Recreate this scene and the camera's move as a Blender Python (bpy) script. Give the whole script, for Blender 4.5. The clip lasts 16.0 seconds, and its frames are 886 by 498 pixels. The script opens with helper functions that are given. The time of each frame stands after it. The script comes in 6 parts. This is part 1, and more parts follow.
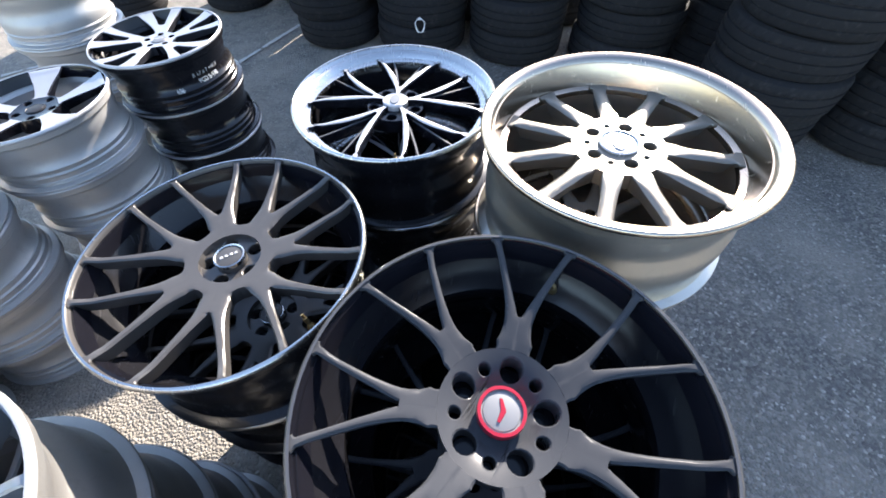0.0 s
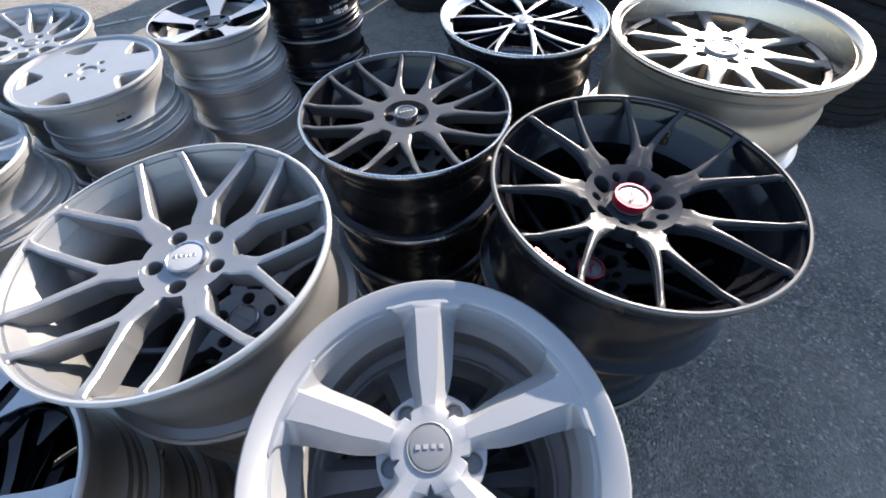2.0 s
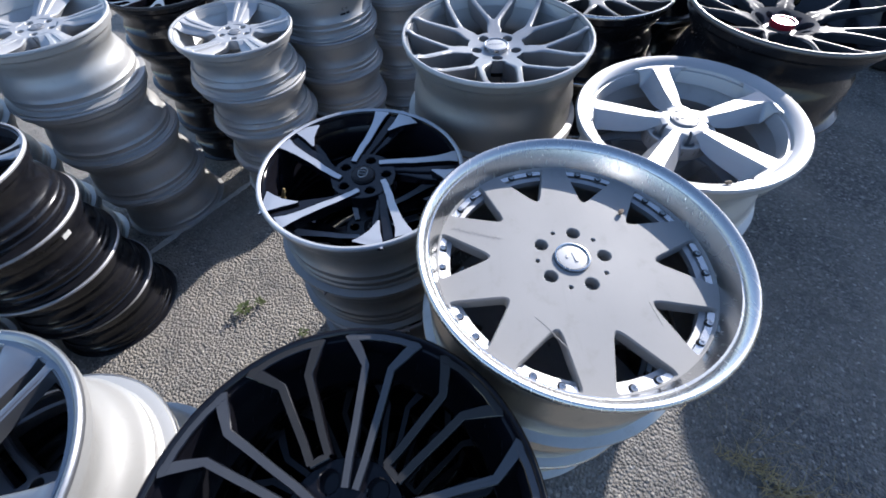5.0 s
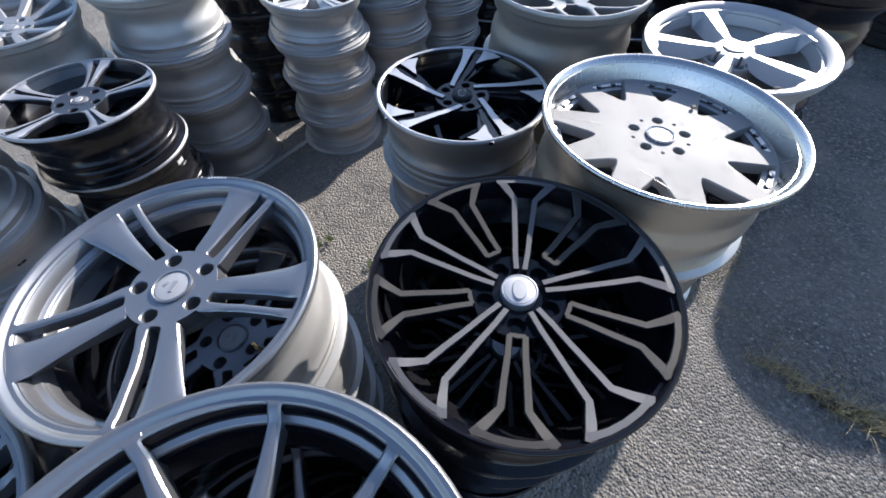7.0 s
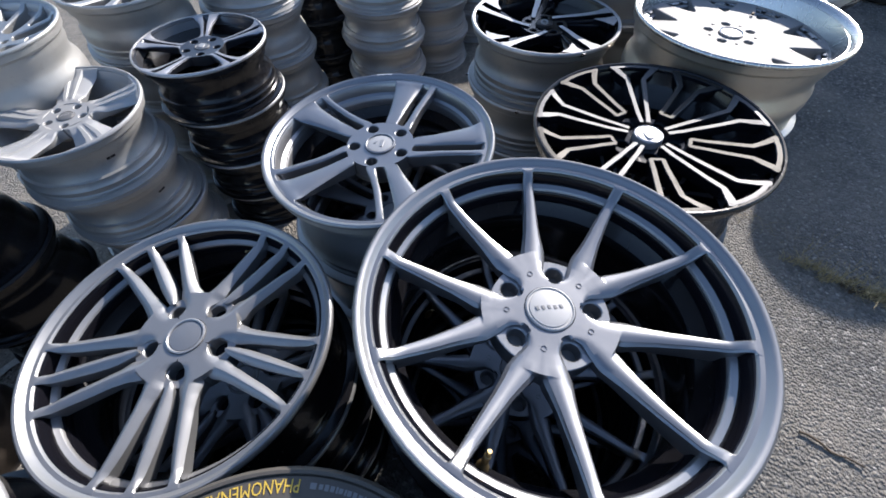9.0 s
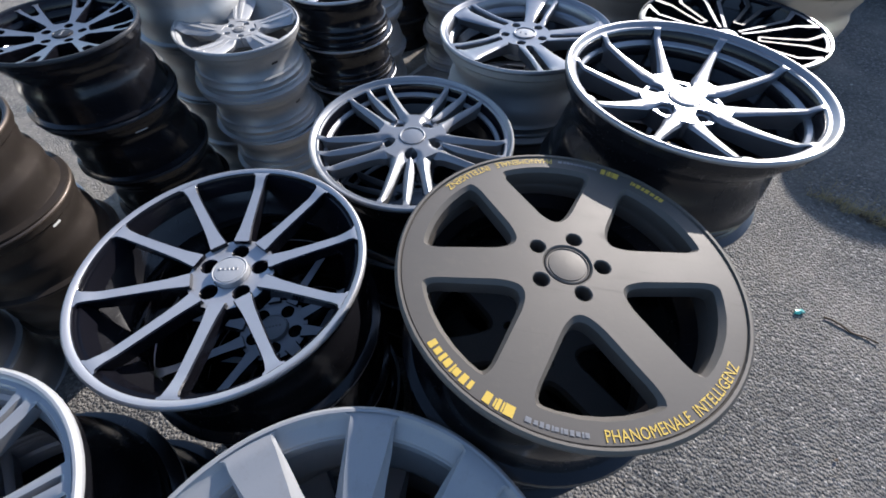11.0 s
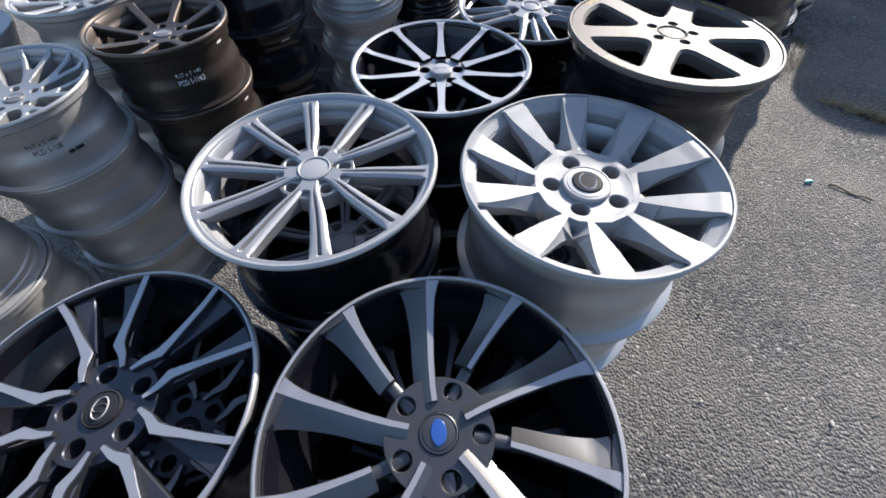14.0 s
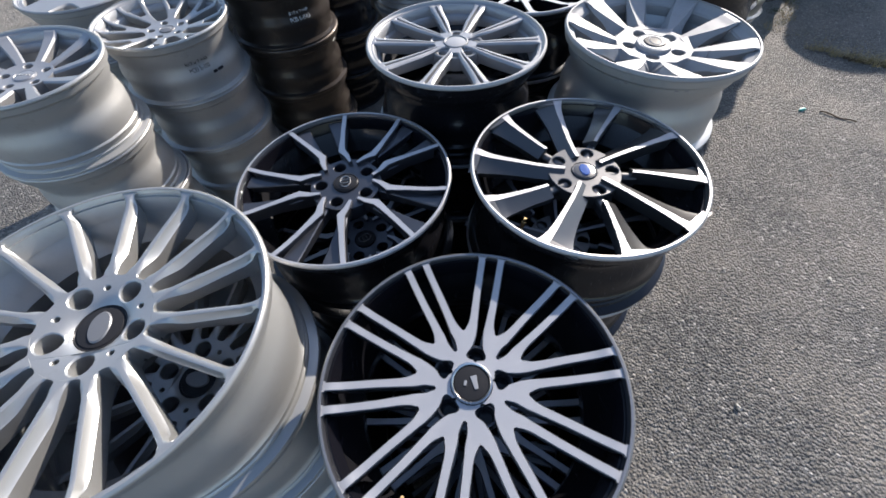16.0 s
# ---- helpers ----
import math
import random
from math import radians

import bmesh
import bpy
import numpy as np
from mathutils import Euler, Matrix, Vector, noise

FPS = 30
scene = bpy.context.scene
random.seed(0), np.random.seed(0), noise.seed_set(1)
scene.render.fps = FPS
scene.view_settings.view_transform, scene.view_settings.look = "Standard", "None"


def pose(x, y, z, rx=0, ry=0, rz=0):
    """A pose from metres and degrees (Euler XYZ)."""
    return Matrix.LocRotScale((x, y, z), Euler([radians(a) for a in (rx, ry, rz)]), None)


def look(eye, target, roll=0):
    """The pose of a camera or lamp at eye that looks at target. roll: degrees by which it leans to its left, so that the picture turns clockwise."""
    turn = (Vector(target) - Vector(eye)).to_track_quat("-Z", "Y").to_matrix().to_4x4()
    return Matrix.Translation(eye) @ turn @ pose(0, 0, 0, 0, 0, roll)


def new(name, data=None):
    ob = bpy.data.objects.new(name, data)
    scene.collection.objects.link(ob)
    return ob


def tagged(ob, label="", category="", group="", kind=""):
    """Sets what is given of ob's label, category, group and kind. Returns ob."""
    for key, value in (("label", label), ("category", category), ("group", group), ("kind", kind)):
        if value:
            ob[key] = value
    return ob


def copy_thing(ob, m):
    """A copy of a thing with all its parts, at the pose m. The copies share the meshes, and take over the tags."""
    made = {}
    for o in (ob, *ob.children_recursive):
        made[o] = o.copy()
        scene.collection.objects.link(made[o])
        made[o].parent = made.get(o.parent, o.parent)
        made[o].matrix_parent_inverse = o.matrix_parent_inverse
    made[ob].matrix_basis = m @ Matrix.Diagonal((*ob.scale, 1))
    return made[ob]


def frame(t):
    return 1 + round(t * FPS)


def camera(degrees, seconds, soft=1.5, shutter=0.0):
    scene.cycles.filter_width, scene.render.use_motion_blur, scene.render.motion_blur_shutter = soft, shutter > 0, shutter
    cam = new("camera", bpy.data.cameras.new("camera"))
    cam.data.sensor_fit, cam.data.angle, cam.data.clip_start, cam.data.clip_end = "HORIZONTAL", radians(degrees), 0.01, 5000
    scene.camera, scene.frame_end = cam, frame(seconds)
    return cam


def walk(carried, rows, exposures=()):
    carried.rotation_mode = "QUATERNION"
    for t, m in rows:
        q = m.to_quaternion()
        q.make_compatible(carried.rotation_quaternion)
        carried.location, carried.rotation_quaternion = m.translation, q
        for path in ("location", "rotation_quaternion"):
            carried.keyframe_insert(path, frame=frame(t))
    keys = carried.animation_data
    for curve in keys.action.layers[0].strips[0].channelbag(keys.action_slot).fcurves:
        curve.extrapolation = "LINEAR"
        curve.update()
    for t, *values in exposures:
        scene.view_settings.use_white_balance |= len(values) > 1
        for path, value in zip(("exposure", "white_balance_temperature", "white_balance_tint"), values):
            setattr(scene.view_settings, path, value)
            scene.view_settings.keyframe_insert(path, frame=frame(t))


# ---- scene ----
cam = camera(97.5, 16.0, soft=1.7)
# seconds, eye x y z, yaw, pitch, roll
PATH = [
    (0.0, 0.031, 0.013, 1.454, -0.21, -52.63, -0.68),
    (0.5, -0.036, -0.073, 1.456, 2.51, -52.77, -0.90),
    (1.0, -0.076, -0.180, 1.446, 4.83, -53.18, -1.01),
    (1.5, -0.099, -0.306, 1.453, 6.27, -53.46, -0.93),
    (2.0, -0.177, -0.384, 1.446, 7.28, -53.68, -0.79),
    (2.5, -0.268, -0.480, 1.435, 7.91, -53.98, -0.65),
    (3.0, -0.353, -0.587, 1.423, 8.66, -54.01, -0.64),
    (3.5, -0.393, -0.690, 1.427, 9.62, -54.17, -0.87),
    (4.0, -0.450, -0.884, 1.440, 10.95, -54.22, -1.45),
    (4.2, -0.474, -0.951, 1.443, 11.36, -54.41, -1.64),
    (6.3, -0.779, -1.335, 1.444, 11.59, -53.92, -0.33),
    (6.5, -0.783, -1.364, 1.444, 11.43, -53.94, -0.30),
    (7.0, -0.797, -1.512, 1.437, 10.99, -54.32, 0.03),
    (7.5, -0.850, -1.683, 1.435, 10.91, -54.61, -0.28),
    (8.0, -0.902, -1.807, 1.446, 10.93, -54.88, -0.82),
    (8.5, -0.984, -1.867, 1.430, 10.52, -55.02, -1.44),
    (9.0, -1.066, -1.920, 1.427, 9.68, -54.92, -1.40),
    (9.5, -1.102, -1.996, 1.428, 9.13, -54.66, -0.88),
    (10.0, -1.164, -2.203, 1.430, 9.58, -54.15, -0.11),
    (10.2, -1.199, -2.281, 1.428, 9.78, -54.08, 0.15),
    (12.3, -1.430, -2.664, 1.407, 11.87, -54.44, 0.00),
    (12.5, -1.440, -2.711, 1.415, 11.80, -54.80, -0.04),
    (13.0, -1.484, -2.905, 1.418, 11.54, -54.92, -0.19),
    (13.5, -1.495, -3.073, 1.433, 11.57, -54.99, -0.78),
    (14.0, -1.563, -3.181, 1.431, 11.67, -55.24, -1.56),
    (14.5, -1.661, -3.288, 1.412, 11.17, -55.47, -2.10),
    (15.0, -1.722, -3.395, 1.427, 10.70, -55.35, -2.38),
    (15.5, -1.763, -3.563, 1.430, 10.52, -55.22, -2.39),
    (16.0, -1.792, -3.739, 1.443, 10.28, -55.13, -2.26),
]
walk(cam, [(t, pose(x, y, z, 90 + pitch, 0, yaw) @ pose(0, 0, 0, 0, 0, roll)) for t, x, y, z, yaw, pitch, roll in PATH],
     exposures=[(0, 2.3, 6500, 14), (1.5, 1.86, 6600, 14), (2.5, 1.53, 6350, 14), (3.5, 1.12, 5800, 14), (6.5, 1.16, 5900, 14), (8, 1.17, 6300, 14), (9.5, 0.94, 6050, 14), (13, 0.90, 5950, 14), (14, 1.0, 6200, 14), (15, 1.09, 6350, 14), (16, 0.95, 6350, 14)])

# ---- light ----
SUN_EL, SUN_AZ = 24.0, 27.0          # degrees above the ground, degrees from +y towards +x
world = bpy.data.worlds.new("sky")
scene.world = world
world.use_nodes = True
wt = world.node_tree
wt.nodes.clear()
sky = wt.nodes.new("ShaderNodeTexSky")
sky.sky_type = "NISHITA"
sky.sun_disc = False
sky.sun_elevation = radians(SUN_EL)
sky.sun_rotation = radians(SUN_AZ)
sky.air_density, sky.dust_density, sky.ozone_density = 1.0, 0.6, 1.5
bg = wt.nodes.new("ShaderNodeBackground")
bg.inputs[1].default_value = 0.123
wo = wt.nodes.new("ShaderNodeOutputWorld")
wt.links.new(sky.outputs[0], bg.inputs[0])
wt.links.new(bg.outputs[0], wo.inputs[0])
sun_data = bpy.data.lights.new("sun", "SUN")
sun_data.energy, sun_data.angle, sun_data.color = 4.5, radians(0.53), (1.0, 0.92, 0.80)
sun = new("sun", sun_data)
SUN_DIR = Vector((math.sin(radians(SUN_AZ)) * math.cos(radians(SUN_EL)), math.cos(radians(SUN_AZ)) * math.cos(radians(SUN_EL)), math.sin(radians(SUN_EL))))
sun.matrix_world = look(SUN_DIR * 30, (0, 0, 0))


# ---- materials ----
def nodes_of(name):
    m = bpy.data.materials.new(name)
    m.use_nodes = True
    t = m.node_tree
    return m, t, t.nodes["Principled BSDF"]


def ramp(t, src, stops):
    r = t.nodes.new("ShaderNodeValToRGB")
    e = r.color_ramp.elements
    while len(e) < len(stops):
        e.new(0.5)
    for el, (p, c) in zip(e, stops):
        el.position = p
        el.color = (*c, 1) if len(c) == 3 else c
    t.links.new(src, r.inputs[0])
    return r.outputs[0]


def noise_tex(t, vec, scale, detail=4.0, rough=0.55):
    n = t.nodes.new("ShaderNodeTexNoise")
    n.inputs["Scale"].default_value, n.inputs["Detail"].default_value, n.inputs["Roughness"].default_value = scale, detail, rough
    if vec:
        t.links.new(vec, n.inputs["Vector"])
    return n.outputs["Fac"]


def math_node(t, op, a, b):
    n = t.nodes.new("ShaderNodeMath")
    n.operation = op
    for i, v in enumerate((a, b)):
        if isinstance(v, (int, float)):
            n.inputs[i].default_value = v
        else:
            t.links.new(v, n.inputs[i])
    return n.outputs[0]


def mix_col(t, fac, a, b):
    n = t.nodes.new("ShaderNodeMix")
    n.data_type = "RGBA"
    for i, v in ((0, fac), (6, a), (7, b)):
        if isinstance(v, (int, float)):
            n.inputs[i].default_value = v
        elif isinstance(v, tuple):
            n.inputs[i].default_value = (*v, 1)
        else:
            t.links.new(v, n.inputs[i])
    return n.outputs[2]


def coords(t, kind="Object"):
    return t.nodes.new("ShaderNodeTexCoord").outputs[kind]


def bump(t, bsdf, height, strength, dist):
    b = t.nodes.new("ShaderNodeBump")
    b.inputs["Strength"].default_value, b.inputs["Distance"].default_value = strength, dist
    t.links.new(height, b.inputs["Height"])
    t.links.new(b.outputs[0], bsdf.inputs["Normal"])


def alloy(name, col, metal, rough, dirt=0.25, dirt_col=(0.16, 0.14, 0.11), coat=0.0, grain=0.04, spin=False):
    """Painted, cast or machined alloy: broad tone drift, brake dust in blotches, fine orange peel or turning marks."""
    m, t, b = nodes_of(name)
    co = coords(t)
    broad = noise_tex(t, co, 7.0, 3.0)
    fine = noise_tex(t, co, 160.0, 3.0)
    grime = noise_tex(t, co, 26.0, 8.0, 0.7)
    base = mix_col(t, math_node(t, "MULTIPLY", broad, 0.35), col, tuple(c * 0.72 for c in col))
    spots = ramp(t, grime, [(0.55, (0, 0, 0)), (0.78, (1, 1, 1))])
    specks = ramp(t, noise_tex(t, co, 420.0, 2.0), [(0.66, (0, 0, 0)), (0.74, (1, 1, 1))])
    fac = math_node(t, "ADD", math_node(t, "MULTIPLY", spots, dirt), math_node(t, "MULTIPLY", specks, dirt * 0.35))
    t.links.new(mix_col(t, fac, base, dirt_col), b.inputs["Base Color"])
    t.links.new(math_node(t, "SUBTRACT", metal, math_node(t, "MULTIPLY", fac, metal * 0.8)), b.inputs["Metallic"])
    mp = t.nodes.new("ShaderNodeMapping")
    mp.inputs["Rotation"].default_value, mp.inputs["Scale"].default_value = (0.2, 0.1, 0.7), (9.0, 260.0, 60.0)
    t.links.new(co, mp.inputs["Vector"])
    hair = ramp(t, noise_tex(t, mp.outputs[0], 1.0, 3.0), [(0.62, (0, 0, 0)), (0.72, (1, 1, 1))])
    rough = math_node(t, "ADD", math_node(t, "MULTIPLY", hair, 0.10), rough)
    r = math_node(t, "ADD", rough, math_node(t, "MULTIPLY", math_node(t, "SUBTRACT", broad, 0.5), 0.16))
    t.links.new(math_node(t, "ADD", r, math_node(t, "MULTIPLY", fac, 0.4)), b.inputs["Roughness"])
    b.inputs["Coat Weight"].default_value = coat
    b.inputs["Specular IOR Level"].default_value = 0.5 if max(col) > 0.06 else 0.08 if max(col) > 0.02 else 0.32
    b.inputs["Coat Roughness"].default_value = 0.08
    if spin:
        # concentric turning marks round the wheel's axis
        sep = t.nodes.new("ShaderNodeSeparateXYZ")
        t.links.new(co, sep.inputs[0])
        rr = math_node(t, "SQRT", math_node(t, "ADD", math_node(t, "POWER", sep.outputs[0], 2.0), math_node(t, "POWER", sep.outputs[1], 2.0)), 0)
        w = math_node(t, "SINE", math_node(t, "MULTIPLY", rr, 7000.0), 0)
        bump(t, b, math_node(t, "ADD", math_node(t, "MULTIPLY", w, 0.35), fine), 0.05, 0.0006)
    elif grain:
        bump(t, b, fine, grain, 0.001)
    return m


M = {}
M["silver"] = alloy("silver_paint", (0.345, 0.345, 0.35), 0.46, 0.47, 0.18, coat=0.25)
M["bright"] = alloy("bright_silver_paint", (0.38, 0.38, 0.38), 0.26, 0.56, 0.14, coat=0.25)
M["hyper"] = alloy("hyper_silver_paint", (0.265, 0.27, 0.285), 0.78, 0.37, 0.12, coat=0.2)
M["machined"] = alloy("machined_alloy", (0.46, 0.46, 0.47), 0.68, 0.47, 0.1, spin=True)
M["polished"] = alloy("polished_alloy", (0.52, 0.518, 0.51), 1.0, 0.25, 0.05, grain=0.0)
M["gunmetal"] = alloy("gunmetal_paint", (0.044, 0.046, 0.051), 0.0, 0.30, 0.12, dirt_col=(0.09, 0.09, 0.092))
M["grey_silver"] = alloy("grey_silver_paint", (0.27, 0.272, 0.278), 0.58, 0.42, 0.2, coat=0.2)
M["bronze_grey"] = alloy("bronze_grey_paint", (0.078, 0.073, 0.069), 0.35, 0.34, 0.15, coat=0.1)
M["brushed_grey"] = alloy("brushed_grey_alloy", (0.37, 0.37, 0.385), 0.72, 0.50, 0.12, spin=True)
M["dull_silver"] = alloy("dull_silver_paint", (0.30, 0.302, 0.306), 0.25, 0.60, 0.30, grain=0.07)
M["dark_grey"] = alloy("dark_grey_paint", (0.066, 0.069, 0.080), 0.65, 0.32, 0.10, dirt_col=(0.10, 0.10, 0.105), coat=0.3)
M["black"] = alloy("black_gloss_paint", (0.006, 0.006, 0.0085), 0.0, 0.13, 0.03, dirt_col=(0.03, 0.03, 0.034), coat=0.0)
M["black_barrel"] = alloy("black_barrel_paint", (0.008, 0.008, 0.010), 0.0, 0.22, 0.07, dirt_col=(0.017, 0.017, 0.0185), coat=0.2)
M["blade_grey"] = alloy("grey_blade_paint", (0.11, 0.109, 0.11), 0.75, 0.32, 0.12, coat=0.2)
M["bronze"] = alloy("bronze_paint", (0.085, 0.066, 0.052), 0.6, 0.46, 0.3, coat=0.2)
M["bronze_barrel"] = alloy("bronze_barrel_paint", (0.05, 0.041, 0.035), 0.5, 0.4, 0.25, coat=0.2)
M["matt_bronze"] = alloy("matt_grey_bronze_paint", (0.098, 0.088, 0.076), 0.3, 0.58, 0.3, grain=0.08)
M["white"] = alloy("white_silver_paint", (0.42, 0.42, 0.41), 0.6, 0.40, 0.22, coat=0.2)
M["cast"] = alloy("cast_silver_barrel", (0.42, 0.415, 0.40), 0.5, 0.46, 0.35, dirt_col=(0.2, 0.18, 0.15), grain=0.1)
M["cast_dark"] = alloy("dull_grey_barrel", (0.24, 0.235, 0.225), 0.55, 0.44, 0.35, dirt_col=(0.1, 0.09, 0.075), grain=0.1)
M["gold_cast"] = alloy("warm_raw_alloy", (0.55, 0.51, 0.44), 0.9, 0.33, 0.35, dirt_col=(0.2, 0.17, 0.12), grain=0.1)
M["champagne"] = alloy("champagne_silver_paint", (0.26, 0.235, 0.197), 0.8, 0.46, 0.18, coat=0.2)
M["warm_polish"] = alloy("warm_polished_alloy", (0.46, 0.385, 0.31), 1.0, 0.21, 0.05, grain=0.0)
M["tinted"] = alloy("tinted_machined_alloy", (0.108, 0.110, 0.116), 0.9, 0.6, 0.12, spin=True)
M["satin"] = alloy("satin_silver_lacquer", (0.25, 0.246, 0.24), 0.12, 0.70, 0.3)
M["smoked"] = alloy("smoked_machined_alloy", (0.06, 0.058, 0.056), 0.9, 0.60, 0.12, spin=True)
M["red"] = alloy("red_anodised", (0.36, 0.015, 0.035), 0.4, 0.35, 0.1)
M["cap_grey"] = alloy("grey_cap_plastic", (0.22, 0.22, 0.22), 0.4, 0.4, 0.1)
M["cap_dark"] = alloy("dark_cap_plastic", (0.03, 0.03, 0.032), 0.1, 0.3, 0.1)
M["cap_blue"] = alloy("blue_enamel", (0.03, 0.09, 0.32), 0.1, 0.2, 0.05, coat=0.5)
M["brass"] = alloy("valve_brass", (0.26, 0.19, 0.09), 0.9, 0.5, 0.4)
M["rubber"] = alloy("black_rubber", (0.022, 0.022, 0.023), 0.0, 0.75, 0.4, dirt_col=(0.09, 0.085, 0.075), grain=0.25)
M["marker_white"] = alloy("white_marker", (0.75, 0.75, 0.72), 0.0, 0.6, 0.1)
M["marker_black"] = alloy("black_marker", (0.02, 0.02, 0.025), 0.0, 0.6, 0.1)
M["yellow"] = alloy("yellow_decal", (0.62, 0.42, 0.06), 0.0, 0.5, 0.3)


def asphalt():
    m, t, b = nodes_of("asphalt")
    co = coords(t)
    vo = t.nodes.new("ShaderNodeTexVoronoi")
    vo.inputs["Scale"].default_value = 98.0
    t.links.new(co, vo.inputs["Vector"])
    vb = t.nodes.new("ShaderNodeTexVoronoi")
    vb.inputs["Scale"].default_value = 62.0
    t.links.new(co, vb.inputs["Vector"])
    sep = t.nodes.new("ShaderNodeSeparateColor")
    t.links.new(vo.outputs["Color"], sep.inputs[0])
    sepb = t.nodes.new("ShaderNodeSeparateColor")
    t.links.new(vb.outputs["Color"], sepb.inputs[0])
    stone = ramp(t, sep.outputs[0], [(0.0, (0.080, 0.078, 0.075)), (0.4, (0.113, 0.109, 0.103)), (0.80, (0.162, 0.155, 0.146)), (0.95, (0.225, 0.215, 0.20)), (1.0, (0.40, 0.38, 0.345))])
    big = ramp(t, sepb.outputs[1], [(0.80, (0, 0, 0)), (0.88, (1, 1, 1))])
    col = mix_col(t, math_node(t, "MULTIPLY", big, 0.4), stone, (0.27, 0.255, 0.225))
    # sandy, worn patches where the fines have washed in
    patch = ramp(t, noise_tex(t, co, 1.3, 5.0, 0.6), [(0.42, (0, 0, 0)), (0.68, (1, 1, 1))])
    col = mix_col(t, math_node(t, "MULTIPLY", patch, 0.6), col, (0.30, 0.27, 0.23))
    stain = ramp(t, noise_tex(t, co, 4.5, 6.0, 0.65), [(0.56, (0, 0, 0)), (0.75, (1, 1, 1))])
    col = mix_col(t, math_node(t, "MULTIPLY", stain, 0.4), col, (0.045, 0.044, 0.043))
    # paler, warmer mottled tone between the rows of stacks, towards -x and +y
    sx = t.nodes.new("ShaderNodeSeparateXYZ")
    t.links.new(co, sx.inputs[0])
    between = math_node(t, "MULTIPLY", ramp(t, math_node(t, "MULTIPLY", math_node(t, "ADD", sx.outputs[0], 1.0), 0.5), [(0.25, (1, 1, 1)), (0.72, (0, 0, 0))]),
                        ramp(t, math_node(t, "MULTIPLY", math_node(t, "ADD", sx.outputs[1], 3.0), 0.25), [(0.2, (0, 0, 0)), (0.42, (1, 1, 1))]))
    pale_mask = math_node(t, "MULTIPLY", between, ramp(t, noise_tex(t, co, 9.0, 6.0, 0.7), [(0.32, (0, 0, 0)), (0.6, (1, 1, 1))]))
    col = mix_col(t, math_node(t, "MULTIPLY", pale_mask, 0.5), col, (0.36, 0.325, 0.27))
    t.links.new(col, b.inputs["Base Color"])
    b.inputs["Roughness"].default_value = 0.82
    b.inputs["Specular IOR Level"].default_value = 0.3
    h = math_node(t, "SUBTRACT", math_node(t, "MULTIPLY", big, 0.6), vo.outputs["Distance"])
    bump(t, b, math_node(t, "ADD", h, math_node(t, "MULTIPLY", noise_tex(t, co, 400.0, 2.0), 0.3)), 1.0, 0.0105)
    return m


def simple(name, col, rough, var=0.4, scale=40.0, spread=0.0):
    m, t, b = nodes_of(name)
    co = coords(t)
    f = noise_tex(t, co, scale, 5.0)
    c = mix_col(t, f, tuple(x * (1 - var) for x in col), tuple(min(1, x * (1 + var)) for x in col))
    if spread:
        oi = t.nodes.new("ShaderNodeNewGeometry").outputs["Random Per Island"]
        c = mix_col(t, math_node(t, "MULTIPLY", oi, spread), c, (0.25, 0.22, 0.16))
    t.links.new(c, b.inputs["Base Color"])
    b.inputs["Roughness"].default_value = rough
    bump(t, b, f, 0.3, 0.002)
    return m


M["asphalt"] = asphalt()
M["line"] = simple("worn_line_paint", (0.42, 0.41, 0.38), 0.7, 0.5, 60.0)
M["gravel"] = simple("gravel_stone", (0.20, 0.19, 0.17), 0.85, 0.4, 90.0, 0.7)
M["dry_grass"] = simple("dry_grass", (0.36, 0.28, 0.13), 0.7, 0.5, 30.0, 0.4)
M["green_leaf"] = simple("green_leaf", (0.075, 0.095, 0.03), 0.6, 0.4, 30.0)
M["stick"] = simple("dry_twig", (0.10, 0.07, 0.045), 0.8, 0.5, 60.0)
M["teal"] = simple("teal_plastic", (0.03, 0.30, 0.28), 0.4, 0.2, 40.0)
M["paper"] = simple("pale_leaf", (0.55, 0.52, 0.45), 0.7, 0.3, 40.0)


# ---- building kit ----
def make_mesh(name, verts, faces, mats, idx=None, angle=35.0):
    me = bpy.data.meshes.new(name)
    me.from_pydata([tuple(v) for v in verts], [], faces)
    for m in mats:
        me.materials.append(m)
    if idx is not None:
        me.polygons.foreach_set("material_index", idx)
    me.polygons.foreach_set("use_smooth", [True] * len(me.polygons))
    me.update()
    me.set_sharp_from_angle(angle=radians(angle))
    return me


def part(name, me, parent, label="", m=None):
    ob = new(name, me)
    ob.parent = parent
    if m is not None:
        ob.matrix_basis = m
    if label:
        ob["label"] = label
    return ob


def lathe(profile, seg=72, closed=True, seg_mats=None):
    """Verts, faces and material numbers of a profile of (r, z) turned round z. Profile runs so that faces look outward."""
    n = len(profile)
    verts, faces, idx = [], [], []
    for k in range(seg):
        a = 2 * math.pi * k / seg
        c, s = math.cos(a), math.sin(a)
        verts += [(r * c, r * s, z) for r, z in profile]
    for k in range(seg):
        k2 = (k + 1) % seg
        for i in range(n if closed else n - 1):
            j = (i + 1) % n
            faces.append((k * n + j, k2 * n + j, k2 * n + i, k * n + i))
            idx.append(seg_mats[i] if seg_mats else 0)
    return verts, faces, idx


def disc(profile, seg=40):
    """A solid of revolution from a profile that starts and ends on the axis: (r, z) from the top centre outward and down."""
    v, f, _ = lathe(profile, seg, closed=False)
    n = len(profile)
    f.append([k * n for k in range(seg)])
    f.append([k * n + n - 1 for k in reversed(range(seg))])
    return v, f


